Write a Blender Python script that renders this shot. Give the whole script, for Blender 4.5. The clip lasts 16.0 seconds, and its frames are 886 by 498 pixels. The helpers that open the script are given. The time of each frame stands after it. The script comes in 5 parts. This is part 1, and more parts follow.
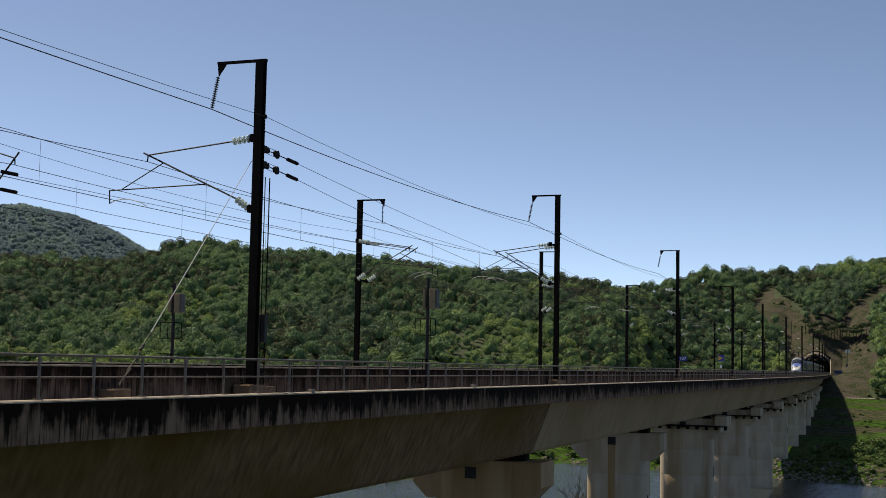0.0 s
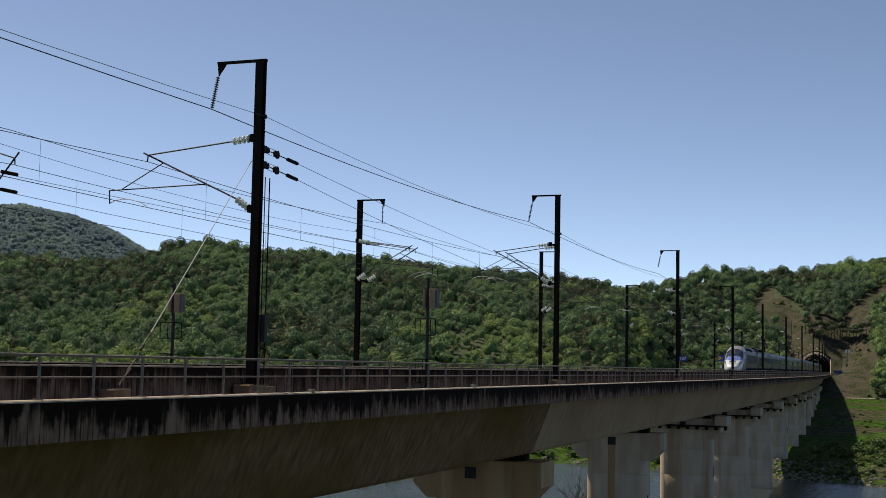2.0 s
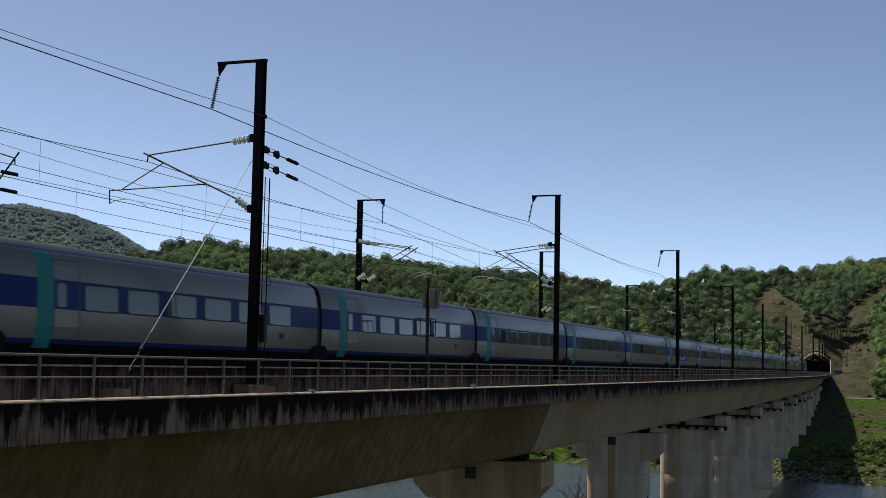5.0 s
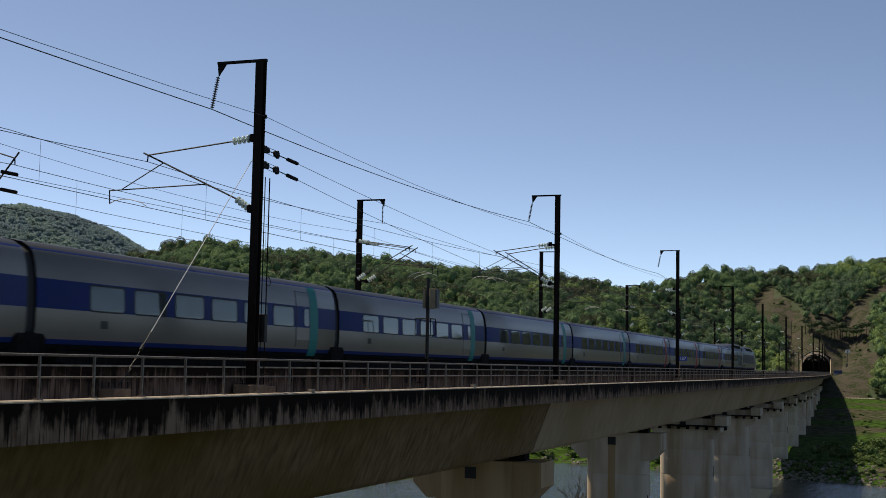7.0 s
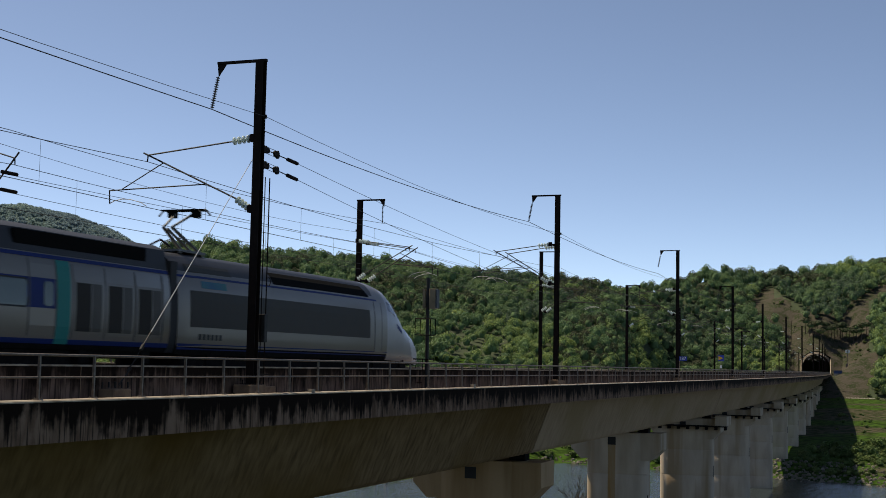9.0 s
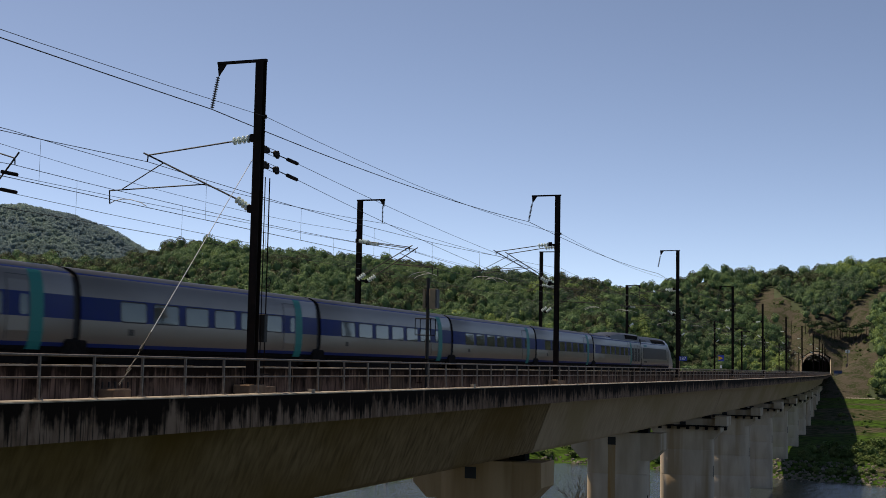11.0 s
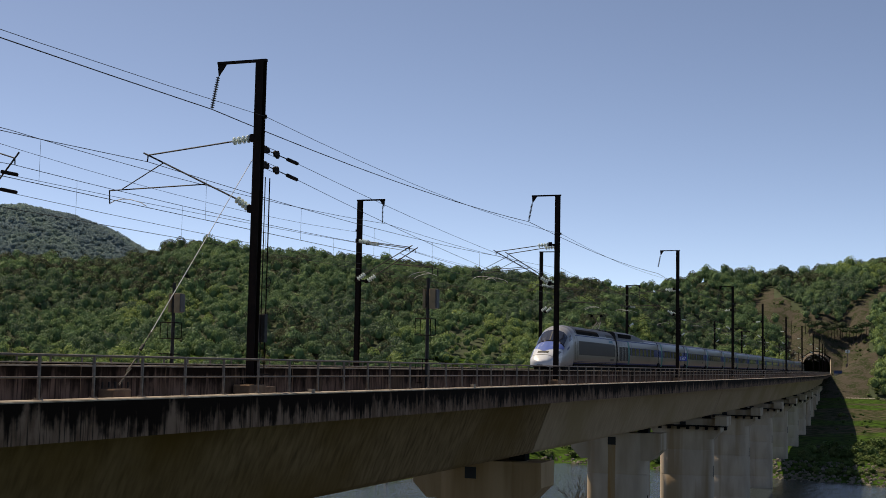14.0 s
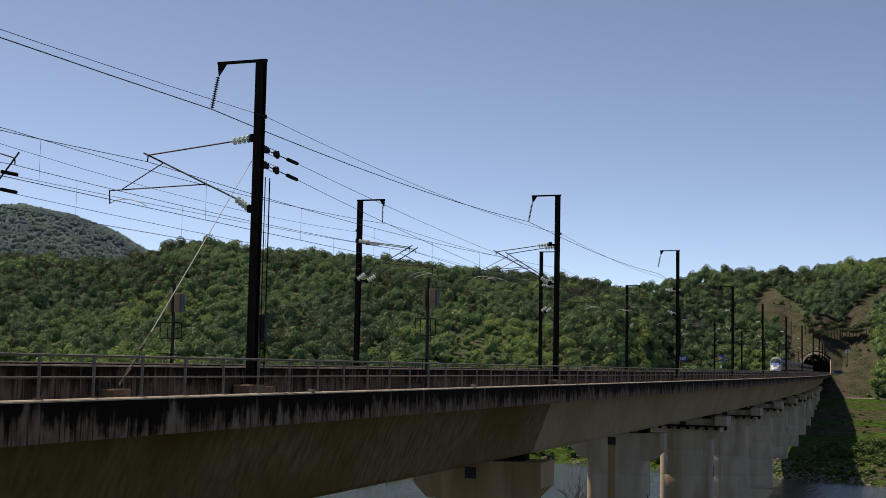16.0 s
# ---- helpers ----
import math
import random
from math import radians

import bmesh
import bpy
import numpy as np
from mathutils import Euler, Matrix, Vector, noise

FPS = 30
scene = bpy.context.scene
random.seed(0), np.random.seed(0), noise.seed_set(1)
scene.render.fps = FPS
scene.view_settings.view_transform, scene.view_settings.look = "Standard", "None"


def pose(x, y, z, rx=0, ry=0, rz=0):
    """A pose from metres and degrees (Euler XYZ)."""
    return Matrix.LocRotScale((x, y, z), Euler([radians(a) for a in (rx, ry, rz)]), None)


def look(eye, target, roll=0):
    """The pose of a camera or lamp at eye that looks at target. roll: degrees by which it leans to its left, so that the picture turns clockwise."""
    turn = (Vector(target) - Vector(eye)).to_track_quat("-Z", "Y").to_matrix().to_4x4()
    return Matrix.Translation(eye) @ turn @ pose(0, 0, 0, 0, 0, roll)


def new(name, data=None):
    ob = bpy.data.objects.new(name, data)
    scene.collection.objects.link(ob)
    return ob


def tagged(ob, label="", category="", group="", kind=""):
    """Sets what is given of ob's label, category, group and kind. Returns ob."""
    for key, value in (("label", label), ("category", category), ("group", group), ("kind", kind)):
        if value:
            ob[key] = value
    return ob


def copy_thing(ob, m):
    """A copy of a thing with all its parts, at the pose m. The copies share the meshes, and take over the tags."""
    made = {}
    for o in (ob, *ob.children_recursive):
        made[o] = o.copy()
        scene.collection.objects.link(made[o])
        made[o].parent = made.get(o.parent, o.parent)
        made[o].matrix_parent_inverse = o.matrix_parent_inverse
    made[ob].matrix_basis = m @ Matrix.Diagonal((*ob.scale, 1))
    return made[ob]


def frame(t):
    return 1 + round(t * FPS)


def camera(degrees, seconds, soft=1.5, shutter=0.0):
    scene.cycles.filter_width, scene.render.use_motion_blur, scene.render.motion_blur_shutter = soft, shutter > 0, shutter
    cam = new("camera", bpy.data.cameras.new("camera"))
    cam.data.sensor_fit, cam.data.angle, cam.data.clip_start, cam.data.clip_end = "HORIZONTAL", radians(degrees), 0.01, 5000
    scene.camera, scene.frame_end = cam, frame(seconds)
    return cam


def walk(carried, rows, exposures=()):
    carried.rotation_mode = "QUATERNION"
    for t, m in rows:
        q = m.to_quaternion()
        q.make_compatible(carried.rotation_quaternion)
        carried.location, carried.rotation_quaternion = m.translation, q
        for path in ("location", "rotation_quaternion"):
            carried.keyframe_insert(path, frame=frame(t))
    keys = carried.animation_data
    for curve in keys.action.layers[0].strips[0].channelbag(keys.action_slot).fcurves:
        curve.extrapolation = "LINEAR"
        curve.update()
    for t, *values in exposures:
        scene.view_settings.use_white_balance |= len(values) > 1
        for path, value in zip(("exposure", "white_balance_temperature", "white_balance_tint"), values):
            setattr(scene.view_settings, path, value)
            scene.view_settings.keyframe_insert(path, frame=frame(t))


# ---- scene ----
cam = camera(37.792, 16.0, soft=0.75, shutter=0.06)
EYE = Matrix.Translation((0, 0, 0.4237)) @ Matrix.Rotation(0.35444, 4, "Z") @ Matrix.Rotation(radians(90) + 0.08509, 4, "X") @ Matrix.Rotation(0.01954, 4, "Z")
walk(cam, [(0.0, EYE), (16.0, EYE)], [(0.0, 0.48, 8050, 8), (9.2, 0.48, 8050, 8), (11.3, 0.48, 8350, 12), (16.0, 0.48, 8350, 12)])

# ---- light ----
SUN = Vector((-12.0, 3.3, 20.5)).normalized()
world = bpy.data.worlds.new("sky")
scene.world = world
world.use_nodes = True
wn = world.node_tree
sky = wn.nodes.new("ShaderNodeTexSky")
sky.sky_type = "NISHITA"
sky.sun_disc = False
sky.sun_elevation = math.asin(SUN.z)
sky.sun_rotation = math.atan2(SUN.x, SUN.y)
sky.air_density, sky.dust_density, sky.ozone_density = 0.33, 0.22, 2.0
wn.links.new(sky.outputs[0], wn.nodes["Background"].inputs[0])
wn.nodes["Background"].inputs[1].default_value = 0.15
lamp = bpy.data.lights.new("sun", "SUN")
lamp.energy, lamp.angle, lamp.color = 3.9, radians(0.5), (1.0, 0.95, 0.87)
sun = new("sun", lamp)
sun.matrix_world = look(SUN * 300, (0, 0, 0))

# ---- plan of the line ----
CX, GRADE = -25.268, -0.003858     # deck centre beside the camera, gradient
K0, K1, SEND = 8.303e-5, 1.8854e-7, 450.0   # transition curve, straight from SEND on


def bend(s):
    a = min(max(s, 0.0), SEND)
    return K0 * a * a / 2 + K1 * a ** 3 / 6 + (K0 * SEND + K1 * SEND * SEND / 2) * max(s - SEND, 0.0)


def swerve(s):
    a = min(max(s, 0.0), SEND)
    return math.atan(K0 * a + K1 * a * a / 2)


def on(s, lat, h):
    return (CX - bend(s) + lat, s, GRADE * s + h)


def car_pose(s, lat, turned):
    x, y, z = on(s, lat, 0.0)
    q = Matrix.Rotation(swerve(s), 4, "Z") @ Matrix.Rotation(math.atan(GRADE), 4, "X")
    if turned:
        q = q @ Matrix.Rotation(math.pi, 4, "Z")
    return Matrix.Translation((x, y, z)) @ q


# ---- materials ----
def mat(name, color, rough=0.7, metal=0.0, second=None, scale=3.0, stretch=(1, 1, 1), lo=0.35, hi=0.65, bump=0.0, bscale=40.0, spec=0.5,
        third=None, tscale=0.5, tstretch=(1, 1, 1), tlo=0.45, thi=0.7, island=0.0, rand=0.0, trans=0.0):
    m = bpy.data.materials.new(name)
    m.use_nodes = True
    nt = m.node_tree
    N, L = nt.nodes, nt.links
    b = N["Principled BSDF"]
    b.inputs["Roughness"].default_value = rough
    b.inputs["Metallic"].default_value = metal
    b.inputs["Specular IOR Level"].default_value = spec
    rgb = N.new("ShaderNodeRGB")
    rgb.outputs[0].default_value = (*color, 1)
    out = rgb.outputs[0]
    geo = N.new("ShaderNodeNewGeometry")

    def blend(out, colour, scale, stretch, lo, hi, detail):
        mp = N.new("ShaderNodeMapping")
        mp.inputs["Scale"].default_value = stretch
        L.new(geo.outputs["Position"], mp.inputs["Vector"])
        t = N.new("ShaderNodeTexNoise")
        t.inputs["Scale"].default_value = scale
        t.inputs["Detail"].default_value = detail
        L.new(mp.outputs[0], t.inputs["Vector"])
        r = N.new("ShaderNodeMapRange")
        r.inputs["From Min"].default_value, r.inputs["From Max"].default_value = lo, hi
        L.new(t.outputs["Fac"], r.inputs["Value"])
        mx = N.new("ShaderNodeMix")
        mx.data_type = "RGBA"
        L.new(r.outputs[0], mx.inputs[0])
        L.new(out, mx.inputs[6])
        mx.inputs[7].default_value = (*colour, 1)
        return mx.outputs[2]

    if second:
        out = blend(out, second, scale, stretch, lo, hi, 5.0)
    if third:
        out = blend(out, third, tscale, tstretch, tlo, thi, 4.0)
    if island or rand:
        src = geo.outputs["Random Per Island"]
        if rand:
            oi = N.new("ShaderNodeObjectInfo")
            src = oi.outputs["Random"]
        r = N.new("ShaderNodeMapRange")
        amount = island or rand
        r.inputs["To Min"].default_value, r.inputs["To Max"].default_value = 1 - amount, 1 + amount
        L.new(src, r.inputs["Value"])
        hs = N.new("ShaderNodeHueSaturation")
        L.new(r.outputs[0], hs.inputs["Value"])
        L.new(out, hs.inputs["Color"])
        out = hs.outputs[0]
    L.new(out, b.inputs["Base Color"])
    if trans:
        tl = N.new("ShaderNodeBsdfTranslucent")
        L.new(out, tl.inputs["Color"])
        ms = N.new("ShaderNodeMixShader")
        ms.inputs[0].default_value = trans
        L.new(b.outputs[0], ms.inputs[1])
        L.new(tl.outputs[0], ms.inputs[2])
        L.new(ms.outputs[0], N["Material Output"].inputs["Surface"])
    if bump:
        t = N.new("ShaderNodeTexNoise")
        t.inputs["Scale"].default_value = bscale
        t.inputs["Detail"].default_value = 6
        L.new(geo.outputs["Position"], t.inputs["Vector"])
        bp = N.new("ShaderNodeBump")
        bp.inputs["Strength"].default_value = bump
        bp.inputs["Distance"].default_value = 0.05
        L.new(t.outputs["Fac"], bp.inputs["Height"])
        L.new(bp.outputs[0], b.inputs["Normal"])
    return m


def streaked(name, pale, pale2, soot, low, tall, reach, edge, spec=0.05, rust=None):
    """Old concrete: ragged black runs that hang from the upper edge; low and tall are the face's foot and height over the rails."""
    m = bpy.data.materials.new(name)
    m.use_nodes = True
    N, L = m.node_tree.nodes, m.node_tree.links
    b = N["Principled BSDF"]
    b.inputs["Roughness"].default_value = 0.92
    b.inputs["Specular IOR Level"].default_value = spec
    geo = N.new("ShaderNodeNewGeometry")

    def grain(scale, stretch, detail):
        mp = N.new("ShaderNodeMapping")
        mp.inputs["Scale"].default_value = stretch
        L.new(geo.outputs["Position"], mp.inputs["Vector"])
        tx = N.new("ShaderNodeTexNoise")
        tx.inputs["Scale"].default_value, tx.inputs["Detail"].default_value = scale, detail
        L.new(mp.outputs[0], tx.inputs["Vector"])
        return tx.outputs["Fac"]

    def calc(op, a, c):
        n = N.new("ShaderNodeMath")
        n.operation = op
        for k, v in enumerate((a, c)):
            if isinstance(v, (int, float)):
                n.inputs[k].default_value = v
            else:
                L.new(v, n.inputs[k])
        return n.outputs[0]

    def mix(f, a, c):
        n = N.new("ShaderNodeMix")
        n.data_type = "RGBA"
        L.new(f, n.inputs[0])
        for k, v in ((6, a), (7, c)):
            if isinstance(v, tuple):
                n.inputs[k].default_value = (*v, 1)
            else:
                L.new(v, n.inputs[k])
        return n.outputs[2]

    def ramp(v, lo, hi):
        n = N.new("ShaderNodeMapRange")
        n.interpolation_type = "SMOOTHSTEP"
        n.inputs["From Min"].default_value, n.inputs["From Max"].default_value = lo, hi
        L.new(v, n.inputs["Value"])
        return n.outputs[0]

    dot = N.new("ShaderNodeVectorMath")
    dot.operation = "DOT_PRODUCT"
    dot.inputs[1].default_value = (0, -GRADE, 1)
    L.new(geo.outputs["Position"], dot.inputs[0])
    v = calc("DIVIDE", calc("SUBTRACT", dot.outputs["Value"], low), tall)
    for scale, stretch, detail, k in ((0.55, (1, 1, 0.5), 2, 1.0), (2.6, (1, 1, 0.06), 3, 1.5), (9.0, (1, 1, 0.02), 2, 0.55), (5.0, (1, 1, 0.8), 5, 0.7)):
        v = calc("ADD", v, calc("MULTIPLY", calc("SUBTRACT", grain(scale, stretch, detail), 0.5), k * reach))
    body = mix(ramp(grain(2.3, (1, 1, 0.5), 5), 0.38, 0.66), pale, pale2)
    if rust:
        body = mix(ramp(grain(0.35, (1, 1, 0.3), 4), 0.52, 0.68), body, rust)
    body = mix(ramp(grain(15.0, (1, 1, 0.03), 3), 0.50, 0.66), body, tuple(0.7 * a + 0.3 * c for a, c in zip(soot, pale2)))
    L.new(mix(ramp(v, edge - 0.34, edge + 0.26), body, soot), b.inputs["Base Color"])
    bp = N.new("ShaderNodeBump")
    bp.inputs["Strength"].default_value, bp.inputs["Distance"].default_value = 0.3, 0.04
    L.new(grain(14.0, (1, 1, 1), 6), bp.inputs["Height"])
    L.new(bp.outputs[0], b.inputs["Normal"])
    return m


STAIN = streaked("stained_concrete", (0.225, 0.146, 0.106), (0.120, 0.073, 0.050), (0.011, 0.007, 0.005), -1.53, 0.95, 1.25, 0.42)
WALLC = streaked("wall_concrete", (0.200, 0.130, 0.098), (0.122, 0.076, 0.055), (0.016, 0.010, 0.007), -0.99, 1.16, 0.85, 0.70, rust=(0.100, 0.066, 0.044))
GIRDER = mat("girder_concrete", (0.375, 0.265, 0.168), 0.85, second=(0.275, 0.186, 0.112), spec=0.2, scale=2.0, stretch=(1, 1.2, 0.16), lo=0.36, hi=0.74, bump=0.2, bscale=6,
             third=(0.270, 0.185, 0.095), tscale=0.10, tstretch=(1, 1, 2.0), tlo=0.45, thi=0.66)
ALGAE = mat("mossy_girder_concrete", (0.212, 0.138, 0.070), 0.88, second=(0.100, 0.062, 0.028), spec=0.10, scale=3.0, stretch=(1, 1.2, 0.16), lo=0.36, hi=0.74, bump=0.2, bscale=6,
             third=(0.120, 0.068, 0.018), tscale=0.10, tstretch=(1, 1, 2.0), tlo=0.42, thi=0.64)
PIERC = mat("pier_concrete", (0.46, 0.378, 0.292), 0.85, spec=0.15, second=(0.345, 0.278, 0.208), scale=0.8, stretch=(1, 1, 0.25), lo=0.4, hi=0.7, bump=0.2, bscale=8,
            third=(0.29, 0.210, 0.130), tscale=0.7, tstretch=(1, 1, 0.05), tlo=0.53, thi=0.68)
COLLAR = mat("collar_concrete", (0.15, 0.13, 0.108), 0.9, second=(0.08, 0.068, 0.056), scale=0.9, spec=0.1)
# Near black: the shade inside the tunnel is put into the lining's colour.
LINING = mat("sooty_lining", (0.022, 0.021, 0.022), 0.9, second=(0.040, 0.038, 0.038), scale=1.4, spec=0.1)
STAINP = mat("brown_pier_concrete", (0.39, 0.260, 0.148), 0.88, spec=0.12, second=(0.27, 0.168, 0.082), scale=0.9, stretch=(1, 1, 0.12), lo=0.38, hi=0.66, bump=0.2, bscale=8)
RUSTC = mat("rust_streak", (0.30, 0.165, 0.055), 0.9, second=(0.30, 0.22, 0.13), scale=2.0, stretch=(1, 1, 0.1))
DARK = mat("recess", (0.02, 0.02, 0.02), 0.95)
COPE = mat("coping", (0.40, 0.33, 0.25), 0.85, second=(0.20, 0.155, 0.11), scale=2.6, stretch=(1, 1, 1), lo=0.4, hi=0.7)
STEEL = mat("dark_painted_steel", (0.010, 0.007, 0.006), 0.7, second=(0.016, 0.010, 0.008), scale=4.0, bump=0.05, spec=0.08)
GALV = mat("galvanised_steel", (0.20, 0.165, 0.135), 0.55, 0.3, second=(0.12, 0.095, 0.078), scale=8.0)
TUBE = mat("weathered_tube", (0.012, 0.011, 0.011), 0.6, 0.0, second=(0.022, 0.02, 0.019), scale=9.0, spec=0.3)
ALU = mat("bright_aluminium", (0.55, 0.55, 0.54), 0.4, 0.6)
WIRE = mat("wire", (0.022, 0.021, 0.022), 0.6, 0.2)
GLASSY = mat("insulator_glass", (0.62, 0.70, 0.66), 0.15, spec=0.8)
BROWN = mat("brown_porcelain", (0.035, 0.022, 0.018), 0.25)
PLINTH = mat("plinth_concrete", (0.26, 0.165, 0.095), 0.9, second=(0.14, 0.085, 0.050), scale=3.0)
BOXP = mat("cabinet_paint", (0.27, 0.205, 0.125), 0.5, second=(0.22, 0.165, 0.10), scale=4.0, spec=0.2)
BALLAST = mat("ballast", (0.085, 0.072, 0.060), 0.95, second=(0.045, 0.038, 0.032), scale=14.0, bump=0.8, bscale=20)
RAILM = mat("rail_steel", (0.25, 0.20, 0.17), 0.4, 0.8)
SLEEPER = mat("sleeper_concrete", (0.20, 0.175, 0.15), 0.9, second=(0.12, 0.105, 0.09), scale=4.0)

SILVER = mat("car_silver", (0.150, 0.134, 0.116), 0.30, 0.35, second=(0.128, 0.114, 0.099), scale=0.9, stretch=(1, 0.3, 1), lo=0.4, hi=0.75, spec=0.5)
CABS = mat("cab_silver", (0.255, 0.258, 0.268), 0.28, 0.2, second=(0.225, 0.228, 0.238), scale=1.0)
NOSEW = mat("nose_white", (0.50, 0.525, 0.565), 0.3, second=(0.44, 0.46, 0.495), scale=1.2)
BLUE = mat("car_blue", (0.006, 0.021, 0.125), 0.45, second=(0.008, 0.023, 0.105), scale=1.5, spec=0.1)
HOODB = mat("hood_blue", (0.060, 0.105, 0.34), 0.32, second=(0.07, 0.115, 0.31), scale=1.5)
NOTICE = mat("notice_print", (0.020, 0.110, 0.190), 0.5, second=(0.030, 0.170, 0.160), scale=0.8, spec=0.2)
TEAL = mat("door_teal", (0.010, 0.18, 0.165), 0.45, spec=0.1)
REDST = mat("door_red", (0.30, 0.010, 0.012), 0.45, spec=0.1)
GREYP = mat("grille_grey", (0.046, 0.043, 0.037), 0.6, second=(0.042, 0.041, 0.038), scale=3.0, spec=0.2)
ROOFD = mat("roof_grey", (0.016, 0.016, 0.018), 0.45, second=(0.012, 0.012, 0.014), scale=2.0, spec=0.3)
VENTG = mat("vent_grey", (0.026, 0.023, 0.020), 0.7, spec=0.2)
PANELG = mat("panel_grey", (0.058, 0.051, 0.044), 0.5, second=(0.048, 0.043, 0.037), scale=2.0, spec=0.3)
VENT = mat("vent_black", (0.006, 0.006, 0.006), 0.9, spec=0.05)
RUBBER = mat("gangway_rubber", (0.012, 0.012, 0.014), 0.7)
BOGIE = mat("bogie_grime", (0.007, 0.006, 0.006), 0.9, second=(0.013, 0.011, 0.010), scale=5.0, spec=0.06)
PANE = mat("window_glass", (0.066, 0.080, 0.075), 0.07, 0.38, spec=0.45, second=(0.056, 0.069, 0.066), scale=0.7)
SCREEN = mat("windscreen_glass", (0.030, 0.040, 0.065), 0.05, 0.25, spec=0.7)
LENS = mat("headlamp_glass", (0.16, 0.17, 0.185), 0.1, spec=0.9)
SEAM = mat("seam_dark", (0.06, 0.06, 0.062), 0.6)
PANTO = mat("pantograph_steel", (0.10, 0.10, 0.10), 0.5, 0.4)

GROUND = mat("grass_ground", (0.038, 0.078, 0.012), 0.95, second=(0.066, 0.056, 0.040), spec=0.03, scale=0.035, lo=0.50, hi=0.58, bump=0.8, bscale=1.5,
             third=(0.012, 0.024, 0.004), tscale=0.5, tlo=0.42, thi=0.60)
BARE = mat("dry_slope", (0.056, 0.050, 0.038), 0.95, second=(0.024, 0.034, 0.014), spec=0.05, scale=0.22, lo=0.42, hi=0.60, bump=0.9, bscale=1.2,
           third=(0.070, 0.060, 0.052), tscale=1.1, tlo=0.48, thi=0.66)
# Darkened to include the shade that tree cover would throw.
FLOORF = mat("forest_floor", (0.016, 0.030, 0.008), 0.95, second=(0.026, 0.042, 0.011), scale=0.2)
SHINGLE = mat("river_stones", (0.15, 0.135, 0.11), 0.9, second=(0.08, 0.072, 0.058), scale=0.8, bump=0.6, bscale=3.0, island=0.4)
ROADM = mat("pale_road", (0.42, 0.40, 0.36), 0.9, second=(0.34, 0.32, 0.28), scale=0.5)
# LEAF, CORE and YOUNG carry extra blue, a mild haze in the colour.
LEAF = mat("spring_leaves", (0.100, 0.176, 0.082), 0.6, second=(0.178, 0.256, 0.098), scale=0.13, lo=0.46, hi=0.66, spec=0.2,
           third=(0.072, 0.116, 0.070), tscale=0.030, tlo=0.47, thi=0.60, island=0.22, trans=0.22)
# Core also lightened, as haze would lift the gaps between crowns.
CORE = mat("crown_shade", (0.105, 0.168, 0.074), 0.9, second=(0.075, 0.122, 0.058), scale=1.2, lo=0.4, hi=0.6, spec=0.05)
SCRUB = mat("scrub_leaves", (0.062, 0.108, 0.034), 0.7, second=(0.100, 0.132, 0.044), scale=0.3, lo=0.4, hi=0.65, spec=0.1, island=0.3, trans=0.15)
YOUNG = mat("young_leaves", (0.215, 0.288, 0.088), 0.6, second=(0.145, 0.222, 0.080), scale=0.12, lo=0.42, hi=0.62, spec=0.2, island=0.22, trans=0.22)
PINE = mat("pine_needles", (0.052, 0.070, 0.036), 0.7, second=(0.074, 0.084, 0.046), scale=0.1, spec=0.2, island=0.4, trans=0.2)
BARK = mat("bark", (0.09, 0.065, 0.045), 0.95, second=(0.05, 0.04, 0.03), scale=4.0)
# The pale blue of distance haze is mixed into this leaf colour.
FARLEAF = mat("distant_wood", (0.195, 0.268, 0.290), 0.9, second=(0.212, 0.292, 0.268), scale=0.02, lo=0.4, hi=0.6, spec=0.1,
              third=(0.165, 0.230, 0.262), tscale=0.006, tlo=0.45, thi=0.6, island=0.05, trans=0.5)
SIGNB = mat("sign_blue", (0.015, 0.05, 0.35), 0.5)
CABINB = mat("cabinet_blue", (0.025, 0.05, 0.13), 0.6, second=(0.02, 0.04, 0.10), scale=1.0)
SIGNW = mat("sign_white", (0.8, 0.8, 0.8), 0.5)
SIGNY = mat("sign_yellow", (0.80, 0.42, 0.02), 0.5)

WATER = bpy.data.materials.new("river_water")
WATER.use_nodes = True
_n, _l = WATER.node_tree.nodes, WATER.node_tree.links
_b = _n["Principled BSDF"]
_b.inputs["Base Color"].default_value = (0.03, 0.04, 0.042, 1)
_b.inputs["Roughness"].default_value = 0.12
_b.inputs["IOR"].default_value = 1.33
_t = _n.new("ShaderNodeTexNoise")
_t.inputs["Scale"].default_value, _t.inputs["Detail"].default_value = 0.9, 5.0
_g = _n.new("ShaderNodeNewGeometry")
_p = _n.new("ShaderNodeBump")
_p.inputs["Strength"].default_value, _p.inputs["Distance"].default_value = 0.6, 0.4
_l.new(_g.outputs["Position"], _t.inputs["Vector"])
_l.new(_t.outputs["Fac"], _p.inputs["Height"])
_l.new(_p.outputs[0], _b.inputs["Normal"])


